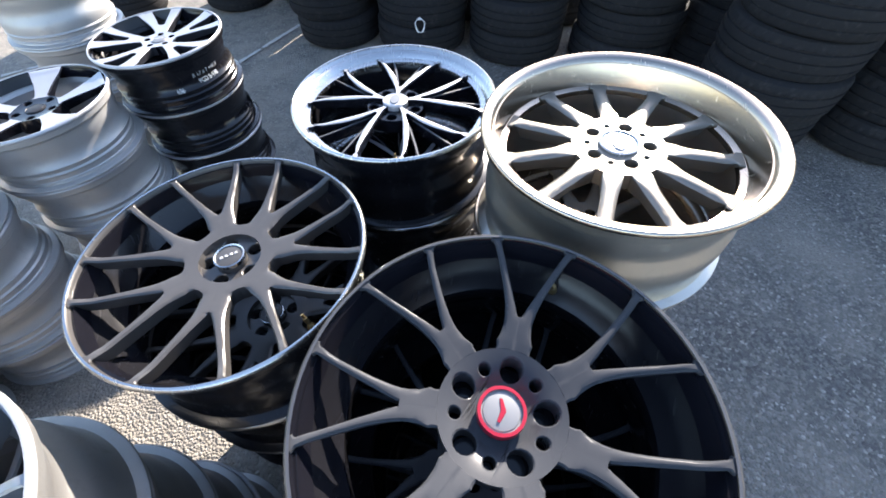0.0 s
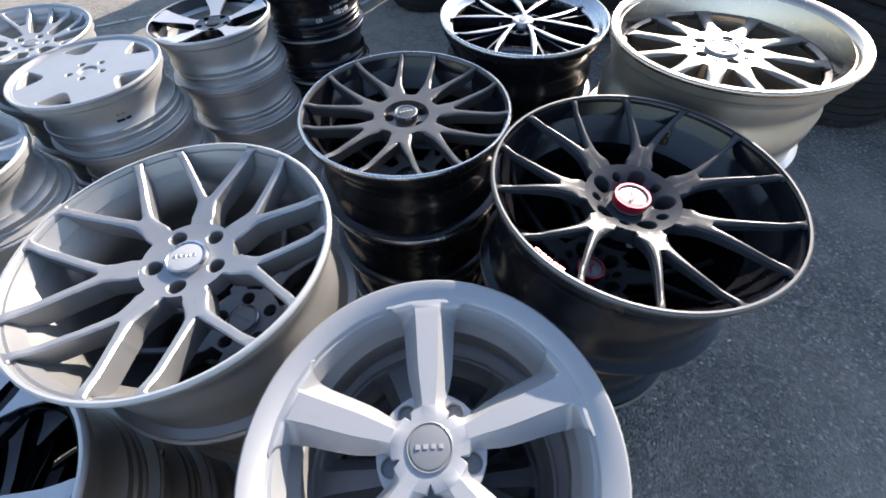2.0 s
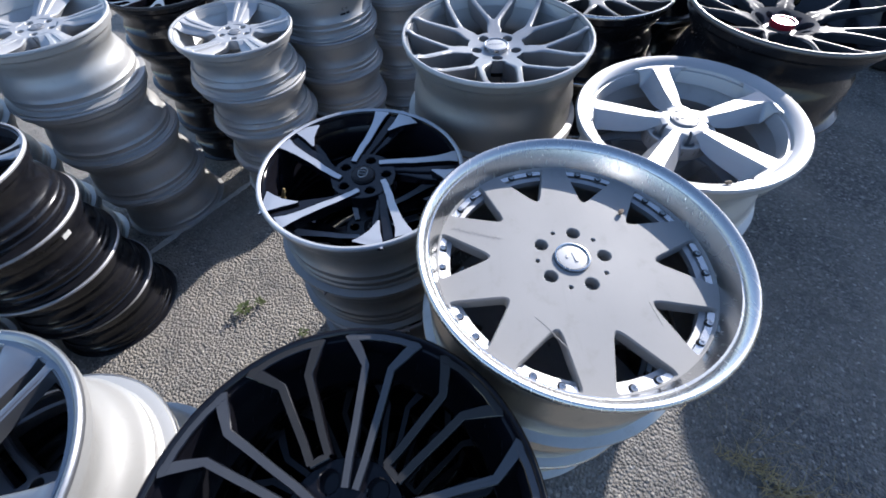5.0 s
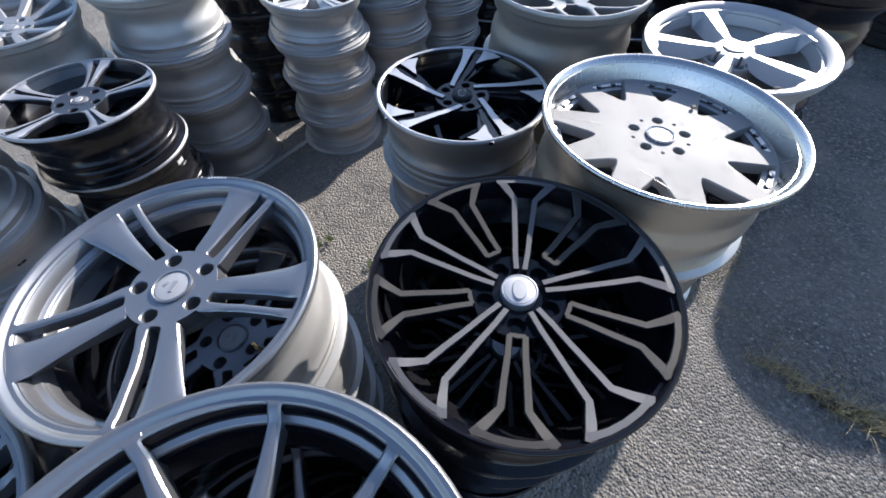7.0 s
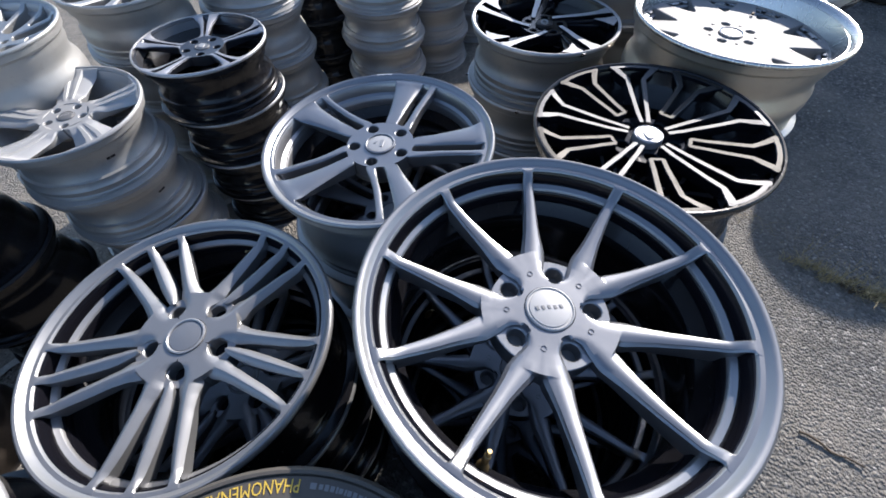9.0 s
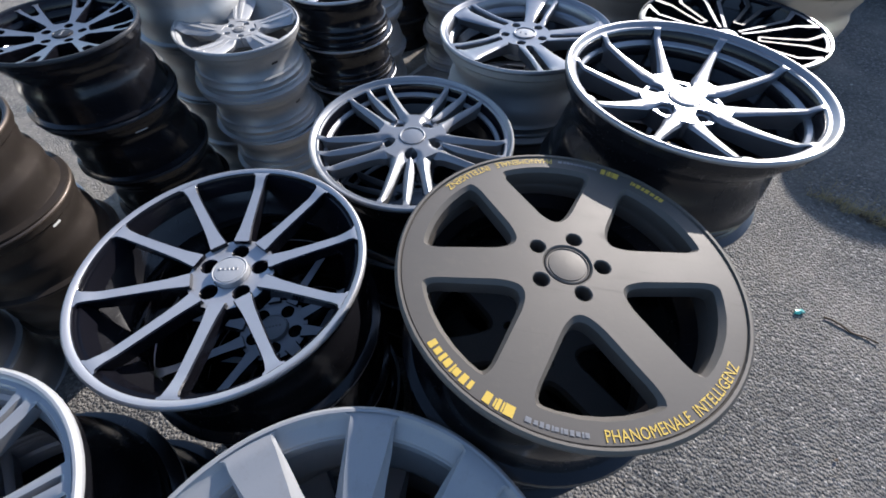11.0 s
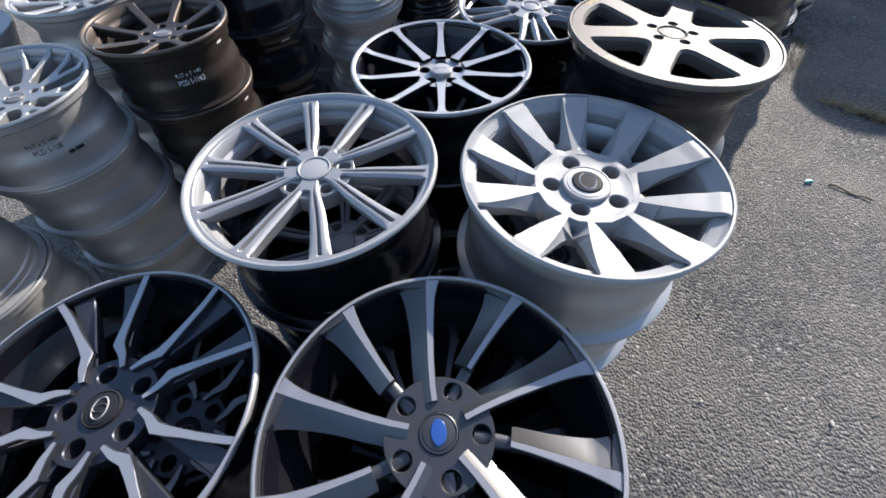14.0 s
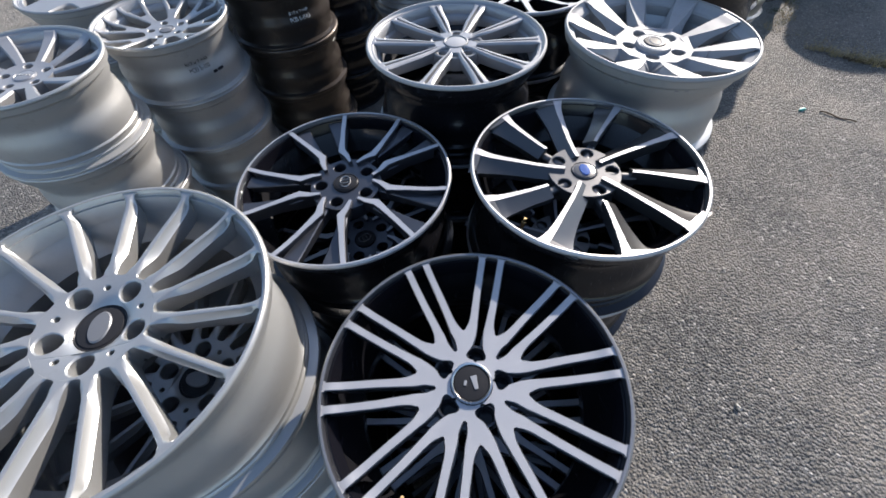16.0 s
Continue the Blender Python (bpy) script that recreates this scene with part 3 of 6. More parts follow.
def wheel(label, R, w, barrel="cast", edge="silver", wall="silver", drop=0.034, ridges=True, dish=0.0, wide=0.0, unit=(), count=5, mats=("silver", "silver"),
          z_hub=0.04, z_out=0.012, power=1.6, hub_r=0.085, hub_mat=None, lugs=5, lug_r=0.0125, pcd=0.0565, lug_turn=36.0, cap=0.03, cap_mats=("cap_grey", "silver"), cap_rise=0.003,
          emblem="bar", valve=None, hub_depth=0.035, pins=0, face=None, n_arm=9, blend=True, hub_drop=0.0, arm_in=None, inner=None, rho=0.012, web=True, deep=None, flush=False, pin_r=0.005, ring_mat=None, bowl=0.5, fall=0.0, face_pins=None, shelf=0.0):
    """One alloy wheel rim lying on its back flange, face up, foot at z = 0."""
    top = new("wheel_rim")
    hub_r = max(hub_r, pcd + lug_r + 0.0045)
    r_out = R * 0.93

    def z_of(r):
        s = min(1.0, max(0.0, (r - hub_r * bowl) / (r_out - hub_r * bowl)))
        s = 1.08 * s * s / (s + 0.08)
        z = w - z_hub + (z_hub - z_out) * s ** power
        if not dish and not face:      # the outer ends sweep up to the lip
            u = min(1.0, max(0.0, (r - (R - 0.042 - wide)) / (0.033 if flush else 0.024)))
            z += (w - (0.0032 + fall if flush else 0.0084) - z) * u * u * (3 - 2 * u)
        return z

    prof, n_out = barrel_profile(R, w, drop, ridges)
    v, f, i = lathe(prof, 72, True, [0 if j < n_out else 1 for j in range(len(prof))])
    part("barrel", make_mesh("barrel", v, f, [M[barrel], M[inner or barrel]], i, 38), top)
    prof, k, low = lip_profile(R, w, dish, wide, flush, fall, shelf)
    v, f, i = lathe(prof, 84, True, [0 if j < k else 1 if j < low or not deep else 2 for j in range(len(prof))])
    part("rim_lip", make_mesh("rim_lip", v, f, [M[edge], M[wall], M[deep or wall]], i, 40), top)
    side, face_top = mats
    if face:
        face(top, R, w, z_of)
    else:
        holes = [circle(lug_r, 14, pcd * math.cos(radians(lug_turn + 360 / lugs * q)), pcd * math.sin(radians(lug_turn + 360 / lugs * q))) for q in range(lugs)]
        if pins and face_pins is None:
            holes += [circle(pin_r, 14, pcd * 1.02 * math.cos(radians(lug_turn + 180 / pins + 360 / pins * q)), pcd * 1.02 * math.sin(radians(lug_turn + 180 / pins + 360 / pins * q))) for q in range(pins)]
        holes.append(circle(cap * 0.96, 28))
        plate_part("hub", top, circle(hub_r, 48), holes, lambda r: z_of(r) - hub_drop, hub_depth, [M[hub_mat or face_top], M[side]], 0.0026, edge=0.0012 if hub_drop else 0.00004)
    # lug seats, set deep in their holes
    v, f = disc([(0.0001, 0.0), (pcd + 0.018, 0.0), (pcd + 0.018, -0.012), (0.0001, -0.012)], 36)
    seat = part("mounting_pad", make_mesh("mounting_pad", v, f, [M["cast_dark" if side in ("silver", "bright", "hyper", "white") else "black"]]), top)
    seat.matrix_basis = pose(0, 0, z_of(0) - hub_depth + 0.003)
    # spokes
    shared = {}
    feet = count * max([sum(1 for arm in u if arm["ctrl"][0][0] < 0.32 and arm.get("zoff", 0) == 0) for u in unit] or [1]) if unit else 1
    near = unit and all(abs(arm["ctrl"][0][1]) < 2 for arm in unit[0] if arm["ctrl"][0][0] < 0.3)
    if near:
        feet = count
    r_in = hub_r if arm_in is None else arm_in
    base = 1.02 * r_in * math.tan(math.pi / max(3, feet)) if blend else 0.0
    r_end = R - (0.0078 if flush else 0.0142) - wide if not dish else R - 0.034 - wide
    r_o = R - (0.0110 if flush else 0.0187) - wide if not dish else R - 0.045 - wide
    n_u = max(1, len(unit))
    rim_arms = [[arm for arm in u if arm["ctrl"][0][0] < 0.32 and arm.get("zoff", 0.0) == 0 and arm["ctrl"][-1][0] > 0.8] for u in unit]
    for q in range(count):
        arms = unit[q % len(unit)] if unit else ()
        key = q % len(unit) if unit else 0
        if not arms:
            continue
        if key not in shared:
            pieces = []
            ring = []
            for dq in (-1, 0, 1):
                ring += [dict(arm, at=2 * math.pi / count * dq, own=id(arm) if dq == 0 else 0) for arm in sorted(rim_arms[(q + dq) % n_u], key=lambda x: x["ctrl"][-1][1])]
            for arm in arms:
                at = next((i for i, x in enumerate(ring) if x["own"] == id(arm)), None)
                if web and blend and at is not None:
                    pieces.append(polar_arm(dict(arm, inner_lo=ring[at - 1]["at"] == 0, inner_hi=ring[at + 1]["at"] == 0), ring[at - 1], ring[at + 1], R, z_of, r_in, r_o, r_end, arm.get("rho", rho)))
                    continue
                pieces.append(sweep(arm_path(arm["ctrl"], R, z_of, arm.get("dep", (0.03, 0.03)), arm.get("smooth", True), n_arm, arm.get("zoff", 0.0), r_in, r_end if not dish else R, base if arm.get("zoff", 0.0) == 0 and arm["ctrl"][0][0] < 0.32 else 0.0), arm.get("kind", "flat"), arm.get("c", 0.002), z_of, arm.get("zoff", 0.0)))
            offs = []
            for a_n, arm in enumerate(arms):
                mm = arm.get("mats", mats)
                offs.append(mm)
            names = []
            for mm in offs:
                for x in mm:
                    if x not in names:
                        names.append(x)
            pieces = [(v, f, [names.index(mm[x]) for x in i]) for (v, f, i), mm in zip(pieces, offs)]
            v, f, i = join(pieces)
            shared[key] = make_mesh("spoke", v, f, [M[x] for x in names], i, 32)
        part("spoke", shared[key], top, "", pose(0, 0, 0, 0, 0, 360 / count * q))
    if face_pins is not None:
        # small blind holes in the raised face: shallow discs, coloured black for their shade
        v, f = disc([(0.0001, -0.002), (pin_r * 0.94, -0.0018), (pin_r, 0.0004), (pin_r * 1.08, -0.001), (0.0001, -0.004)], 18)
        pin = make_mesh("pin_hole", v, f, [M["black"]], None, 30)
        for q in range(pins):
            a = radians(face_pins + 360 / pins * q)
            part("pin_hole", pin, top, "small dark blind hole", pose(pcd * 0.97 * math.cos(a), pcd * 0.97 * math.sin(a), z_of(pcd * 0.97) + 0.0006))
    # centre cap
    zc = z_of(0) + cap_rise
    v, f = disc([(0.0001, zc + 0.0015), (cap * 0.55, zc + 0.001), (cap * 0.82, zc - 0.0002), (cap * 0.84, zc - 0.0014), (cap * 0.9, zc - 0.0014), (cap * 0.93, zc), (cap * 0.985, zc - 0.001), (cap, zc - 0.003), (cap, zc - 0.02), (0.0001, zc - 0.02)], 40)
    cp = part("centre_cap", make_mesh("centre_cap", v, f, [M[cap_mats[0]]], None, 30), top)
    if ring_mat:
        v, f, i = lathe([(cap * 0.88, zc + 0.0006), (cap * 0.93, zc + 0.0022), (cap * 1.01, zc + 0.0014), (cap * 1.02, zc - 0.006), (cap * 0.88, zc - 0.006)], 40)
        part("cap_ring", make_mesh("cap_ring", v, f, [M[ring_mat]], i), cp, "bright metal ring round the cap")
    if emblem == "bar":
        # worn raised lettering, as plain bars
        bars = []
        for q in range(4):
            y = cap * (-0.48 + 0.32 * q)
            bars.append(sweep([(-cap * 0.09, y, zc + 0.0026, cap * 0.10, 0.002), (cap * 0.09, y, zc + 0.0026, cap * 0.10, 0.002)], "flat", 0.0005))
        v, f, i = join(bars)
        part("emblem", make_mesh("emblem", v, f, [M[cap_mats[1]]], [0] * len(f)), cp)
    elif emblem == "line":
        # low slanted lettering, too fine to read
        v, f, i = join([sweep([(x - cap * 0.07, cap * (-0.46 + 0.24 * q), zc + 0.0019, cap * 0.07, 0.002), (x + cap * 0.09, cap * (-0.41 + 0.24 * q), zc + 0.0019, cap * 0.07, 0.002)], "flat", 0.0004) for q, x in enumerate((0.001, 0.0, 0.0, -0.0005, -0.001))])
        part("emblem", make_mesh("emblem", v, f, [M[cap_mats[1]]], [0] * len(f)), cp)
    elif emblem == "slash":
        v, f, i = join([sweep([(-cap * 0.34, -cap * 0.20, zc + 0.0026, cap * 0.09, 0.002), (cap * 0.30, -cap * 0.12, zc + 0.0026, cap * 0.16, 0.002)], "flat", 0.0005), sweep([(-cap * 0.10, cap * 0.34, zc + 0.0026, cap * 0.07, 0.002), (cap * 0.12, cap * 0.26, zc + 0.0026, cap * 0.07, 0.002)], "flat", 0.0005)])
        part("emblem", make_mesh("emblem", v, f, [M[cap_mats[1]]], [0] * len(f)), cp)
    elif emblem == "oval":
        rings = []
        for big, sx, sy in ((0.62, 1.0, 0.7), (0.52, 0.42, 0.82)):
            v, f, i = lathe([(cap * big * 0.86, zc + 0.001), (cap * big * 0.93, zc + 0.0032), (cap * big, zc + 0.001)], 32)
            rings.append(([(x * sx, y * sy, z) for x, y, z in v], f, i))
        v, f, i = join(rings)
        part("emblem", make_mesh("emblem", v, f, [M[cap_mats[1]]], [0] * len(f)), cp)
    elif emblem == "badge":
        v, f = disc([(0.0001, zc + 0.0036), (cap * 0.58, zc + 0.0032), (cap * 0.64, zc + 0.001), (0.0001, zc + 0.0005)], 32)
        badge = part("badge", make_mesh("badge", v, f, [M["cap_dark"]]), cp, "dark badge")
        v, f, i = lathe([(cap * 0.42, zc + 0.0032), (cap * 0.46, zc + 0.0044), (cap * 0.50, zc + 0.0032)], 32)
        part("emblem", make_mesh("emblem", [(x, y * 0.72, z) for x, y, z in v], f, [M[cap_mats[1]]], i), badge)
    elif emblem == "disc":
        v, f = disc([(0.0001, zc + 0.0032), (cap * 0.6, zc + 0.0028), (cap * 0.66, zc + 0.001), (0.0001, zc + 0.0005)], 32)
        v = [(x, y * 0.62, z) for x, y, z in v]
        part("emblem", make_mesh("emblem", v, f, [M[cap_mats[1]]]), cp)
    elif emblem == "ring":
        v, f, i = lathe([(cap * 0.93, zc + 0.003), (cap * 1.08, zc + 0.003), (cap * 1.1, zc - 0.012), (cap * 0.93, zc - 0.012)], 40)
        part("cap_ring", make_mesh("cap_ring", v, f, [M[cap_mats[1]]], i), cp, "red ring round the cap")
        v, f, i = sweep([(-cap * 0.5, 0.002, zc + 0.0028, 0.002, 0.002), (0, -0.002, zc + 0.003, 0.0035, 0.002), (cap * 0.5, 0.004, zc + 0.0028, 0.002, 0.002)], "flat", 0.0006)
        part("emblem", make_mesh("emblem", v, f, [M[cap_mats[1]]], [0] * len(f)), cp)
    if valve is not None:
        a = radians(valve)
        v, f = disc([(0.0001, 0.034), (0.0026, 0.034), (0.003, 0.026), (0.0042, 0.025), (0.0042, 0.012), (0.003, 0.011), (0.0045, 0.008), (0.0075, 0.004), (0.008, -0.004), (0.0001, -0.004)], 14)
        rv = R - 0.045
        part("valve", make_mesh("valve", v, f, [M["brass"]]), top, "brass valve stem", pose(rv * math.cos(a), rv * math.sin(a), w - 0.06) @ pose(0, 0, 0, 0, 0, valve) @ pose(0, 0, 0, 0, -22, 0))
    tagged(top, label, "wheel rim", "stacked wheel rims")
    return top


# ---- the designs, as one can tell them apart ----
def vee(rows, rho_in=0.0035, **kw):
    """Two arms that leave the hub as one and part on the way to the rim: rows of radius, degrees off the middle, half width."""
    return [dict(ctrl=[(r, q * a, hw) for r, a, hw in rows], rho_in=rho_in, **kw) for q in (1, -1)]


def window(r0, r1, a0, a1, rad, mid=None):
    """A window in a plate between radii r0, r1, with half angles a0 (inner) and a1 (outer), turned to 0."""
    pts = [(r0 * math.cos(radians(a0)), -r0 * math.sin(radians(a0)))]
    for k in range(7):
        a = -a1 + 2 * a1 * k / 6
        pts.append((r1 * math.cos(radians(a)), r1 * math.sin(radians(a))))
    pts.append((r0 * math.cos(radians(a0)), r0 * math.sin(radians(a0))))
    return pts, rad


def turned(loop, deg):
    c, s = math.cos(radians(deg)), math.sin(radians(deg))
    return [(x * c - y * s, x * s + y * c) for x, y in loop]


def round_some(pts, rad, who):
    """Round only the corners whose number is in who."""
    full = []
    for i, p in enumerate(pts):
        if i in who:
            a, b, q = np.array(pts[i - 1]), np.array(p), np.array(pts[(i + 1) % len(pts)])
            u, v = a - b, q - b
            k1, k2 = min(rad, 0.45 * np.linalg.norm(u)), min(rad, 0.45 * np.linalg.norm(v))
            u, v = b + u / np.linalg.norm(u) * k1, b + v / np.linalg.norm(v) * k2
            for j in range(5):
                s = j / 4
                w_ = (1 - s) ** 2 * u + 2 * s * (1 - s) * b + s * s * v
                full.append((float(w_[0]), float(w_[1])))
        else:
            full.append(p)
    return full


def notched_face(top, R, w, z_of):
    """Flat dish face with ten three-cornered notches, each with a pair of bolts in its floor."""
    lug = [circle(0.0115, 14, 0.0565 * math.cos(radians(61 + 72 * q)), 0.0565 * math.sin(radians(61 + 72 * q))) for q in range(5)]
    pin = [circle(0.0035, 8, 0.06 * math.cos(radians(25 + 72 * q)), 0.06 * math.sin(radians(25 + 72 * q))) for q in range(5)]
    wins = []
    for q in range(10):
        pts, _ = window(0.54 * R, 0.862 * R, 1.8, 12.2, 0)
        wins.append(turned(round_some(pts, 0.014, (0, 1, 7, 8)), 18 + 36 * q))
    plate_part("face", top, circle(0.893 * R, 96), wins + lug + pin + [circle(0.029, 28)], z_of, 0.024, [M["satin"], M["satin"]], 0.003)
    v, f, i = lathe([(0.79 * R, w - 0.066), (0.83 * R, w - 0.0635), (0.83 * R, w - 0.074), (0.79 * R, w - 0.078)], 72)
    part("bolt_ring", make_mesh("bolt_ring", v, f, [M["silver"]], i), top)
    bv, bf = disc([(0.0001, 0.0026), (0.0022, 0.0026), (0.0024, 0.0042), (0.0044, 0.0042), (0.0050, 0.0034), (0.0050, -0.004), (0.0001, -0.004)], 12)
    bolt = make_mesh("bolt", bv, bf, [M["polished"]])
    bv, bf = disc([(0.0001, 0.0024), (0.0062, 0.0024), (0.0068, 0.0016), (0.0068, -0.002), (0.0001, -0.002)], 16)
    washer = make_mesh("washer", bv, bf, [M["cap_dark"]])
    for q in range(10):
        for d in (-5.2, 5.2):
            a = radians(18 + 36 * q + d)
            part("washer", washer, top, "", pose(0.842 * R * math.cos(a), 0.842 * R * math.sin(a), w - 0.0590))
            part("bolt", bolt, top, "", pose(0.842 * R * math.cos(a), 0.842 * R * math.sin(a), w - 0.0586))


def six_window_face(top, R, w, z_of):
    """Flat face with six large rounded windows and yellow lettering round the edge."""
    lug = [circle(0.0115, 14, 0.05 * math.cos(radians(79 + 72 * q)), 0.05 * math.sin(radians(79 + 72 * q))) for q in range(5)]
    wins = []
    for q in range(6):
        pts, _ = window(0.36 * R, 0.835 * R, 7.5, 21.5, 0)
        wins.append(turned(round_some(pts, 0.026, (0, 1, 7, 8)), 101 + 60 * q))
    plate_part("face", top, circle(R - 0.003, 110), wins + lug + [circle(0.0335, 32)], z_of, 0.03, [M["matt_bronze"], M["matt_bronze"]], 0.007, rim=0.010)
    zt = z_of(R) + 0.0008

    def bars(deg0, deg1, high, mat_, widths):
        """Words too worn to read, as bars along the edge."""
        V, F = [], []
        step = (deg1 - deg0) / sum(widths)
        a = deg0
        for k, wd in enumerate(widths):
            a0, a1 = radians(a), radians(a + step * wd * 0.72)
            o, r0 = len(V), R - 0.0185
            hi = high * (1.0, 0.8, 1.0, 0.9)[k % 4]
            V += [(r * math.cos(q), r * math.sin(q), zt) for q in (a0, a1) for r in (r0 - hi / 2, r0 + hi / 2)]
            F.append((o, o + 1, o + 3, o + 2))
            a += step * wd
        part("lettering", make_mesh("lettering", V, F, [M[mat_]]), top)

    bent_writing("lettering", "PHANOMENALE", 0.0185, top, M["yellow"], R - 0.0185, radians(110), zt, True, 0.80, True)
    bent_writing("lettering", "INTELLIGENZ", 0.0185, top, M["yellow"], R - 0.0185, radians(138), zt, True, 0.83, True)
    bars(94, 76.5, 0.006, "cap_grey", (3, 2, 2, 2, 1, 2, 1, 2, 2, 2, 1, 2))
    bars(75, 66.5, 0.014, "yellow", (4, 1, 2, 1, 5))
    bars(61.5, 46, 0.010, "yellow", (1, 2, 3, 2, 3, 3, 2, 3))
    bars(-137, -118, 0.012, "yellow", (3, 3, 2, 3, 1, 3, 3, 2))
    bars(-114.5, -104, 0.013, "yellow", (4, 1, 2, 1, 5))
    bars(-102, -84, 0.006, "cap_grey", (3, 2, 2, 2, 1, 2, 1, 2, 2, 2, 1, 2))
    bent_writing("lettering", "PHANOMENALE", 0.0185, top, M["yellow"], R - 0.0185, radians(-67), zt, True, 0.80, True)
    bent_writing("lettering", "INTELLIGENZ", 0.0185, top, M["yellow"], R - 0.0185, radians(-40), zt, True, 0.83, True)


def five_slot_face(top, R, w, z_of):
    """Broad plate face with five small slotted windows between wide flats."""
    lug = [circle(0.0115, 14, 0.056 * math.cos(radians(60 + 72 * q)), 0.056 * math.sin(radians(60 + 72 * q))) for q in range(5)]
    wins = []
    for q in range(5):
        pts, _ = window(0.58 * R, 0.86 * R, 5.0, 17.0, 0)
        wins.append(turned(round_some(pts, 0.02, (0, 1, 7, 8)), 48 + 72 * q))
    plate_part("face", top, circle(0.945 * R, 96), wins + lug + [circle(0.0295, 28)], z_of, 0.03, [M["silver"], M["cast"]], 0.006)


def design_red_cap(R, w):
    return wheel("gunmetal V-spoked alloy rim with red-ringed centre cap", R, w, "black_barrel", "blade_grey", "black", 0.03, False, wide=-0.002, flush=True, deep="black",
                 unit=[vee([(0.2, 1.8, 0.030), (0.34, 2.4, 0.0255), (0.40, 3.2, 0.0165), (0.46, 4.2, 0.0112), (0.53, 5.5, 0.0082), (0.62, 7.6, 0.0062), (0.74, 10, 0.0053), (0.84, 11.6, 0.0050), (0.935, 13.2, 0.0055)], dep=(0.030, 0.012), c=0.0026, kind="round")], count=7, rho=0.018, mats=("gunmetal", "gunmetal"), z_hub=0.064, z_out=0.008, power=0.5, hub_r=0.085,
                 lugs=5, lug_r=0.0160, pcd=0.0600, lug_turn=69, pin_r=0.0085, cap=0.0295, cap_mats=("cap_grey", "red"), cap_rise=0.021, emblem="ring", pins=5, valve=-12)


def design_mesh_dark(R, w):
    return wheel("dark gunmetal V-spoked rim with thin silver lip", R, w, "black_barrel", "polished", "bronze_grey", 0.03, False, wide=-0.0015, flush=True, deep="black",
                 unit=[vee([(0.2, 4, 0.022), (0.34, 5, 0.0195), (0.42, 6.0, 0.0150), (0.50, 8.0, 0.0105), (0.58, 10.2, 0.0082), (0.68, 12.2, 0.0066), (0.8, 13.8, 0.0060), (0.935, 15.2, 0.0062)], dep=(0.035, 0.028), c=0.0026, kind="soft")], count=7, rho=0.017, mats=("bronze_grey", "bronze_grey"), z_hub=0.028, z_out=0.010, power=1.2, hub_r=0.066, hub_drop=0.013, arm_in=0.057, pcd=0.045,
                 lug_turn=68, lug_r=0.0135, cap=0.028, cap_mats=("bronze_grey", "bright"), cap_rise=0.005, ring_mat="polished", valve=205)


def straight_vee(hw, **kw):
    """Two straight arms; each runs parallel to its neighbour in the next pair."""
    return [dict(ctrl=[(0.24, 3.0 * q, hw * 3.2), (0.33, 3.1 * q, hw * 2.55), (0.42, 3.2 * q, hw * 1.76), (0.5, 3.8 * q, hw * 1.33), (0.55, 6.0 * q, hw * 1.15), (0.61, 8.7 * q, hw * 1.05), (0.725, 12.4 * q, hw), (0.842, 15.0 * q, hw), (0.94, 17.0 * q, hw * 1.04)], rho_in=0.003, **kw) for q in (1, -1)]


def design_mesh_silver(R, w):
    return wheel("silver V-spoked mesh alloy rim over dark barrel", R, w, "cast_dark", "bright", "grey_silver", 0.026, False, flush=True, wide=-0.001,
                 unit=[straight_vee(0.0074, dep=(0.05, 0.046), c=0.0026, kind="soft")], count=7, rho=0.020, mats=("grey_silver", "grey_silver"), z_hub=0.047, z_out=0.008, power=1.2, hub_r=0.078,
                 lug_turn=35, cap=0.034, cap_mats=("bright", "grey_silver"), cap_rise=0.008, lug_r=0.0142, ring_mat="polished", emblem="line")


def design_chrome_lip(R, w):
    arm = [dict(ctrl=[(0.14, 3 * q, 0.0040), (0.3, 9 * q, 0.0066), (0.5, 14.5 * q, 0.0090), (0.75, 19.5 * q, 0.0056), (0.87, 22.5 * q, 0.0022)], mats=("black", "machined"), dep=(0.03, 0.025), c=0.002, kind="round") for q in (1, -1)]
    arm += [dict(ctrl=[(0.2, 4 * q, 0.0035), (0.5, 8.5 * q, 0.0040), (0.87, 12 * q, 0.003)], mats=("black", "tinted"), dep=(0.03, 0.025), zoff=-0.010) for q in (1, -1)]
    return wheel("black rim with machined thin spokes and chrome dish lip", R, w, "black_barrel", "polished", "polished", 0.02, False, dish=0.0305, wide=-0.004, unit=[arm], count=5,
                 mats=("black", "machined"), z_hub=0.021, z_out=0.026, power=1.6, hub_r=0.070, hub_drop=0.010, arm_in=0.030, rho=0.003, hub_mat="black", lug_turn=36, cap=0.032, cap_mats=("machined", "cap_grey"), emblem="disc", valve=190)


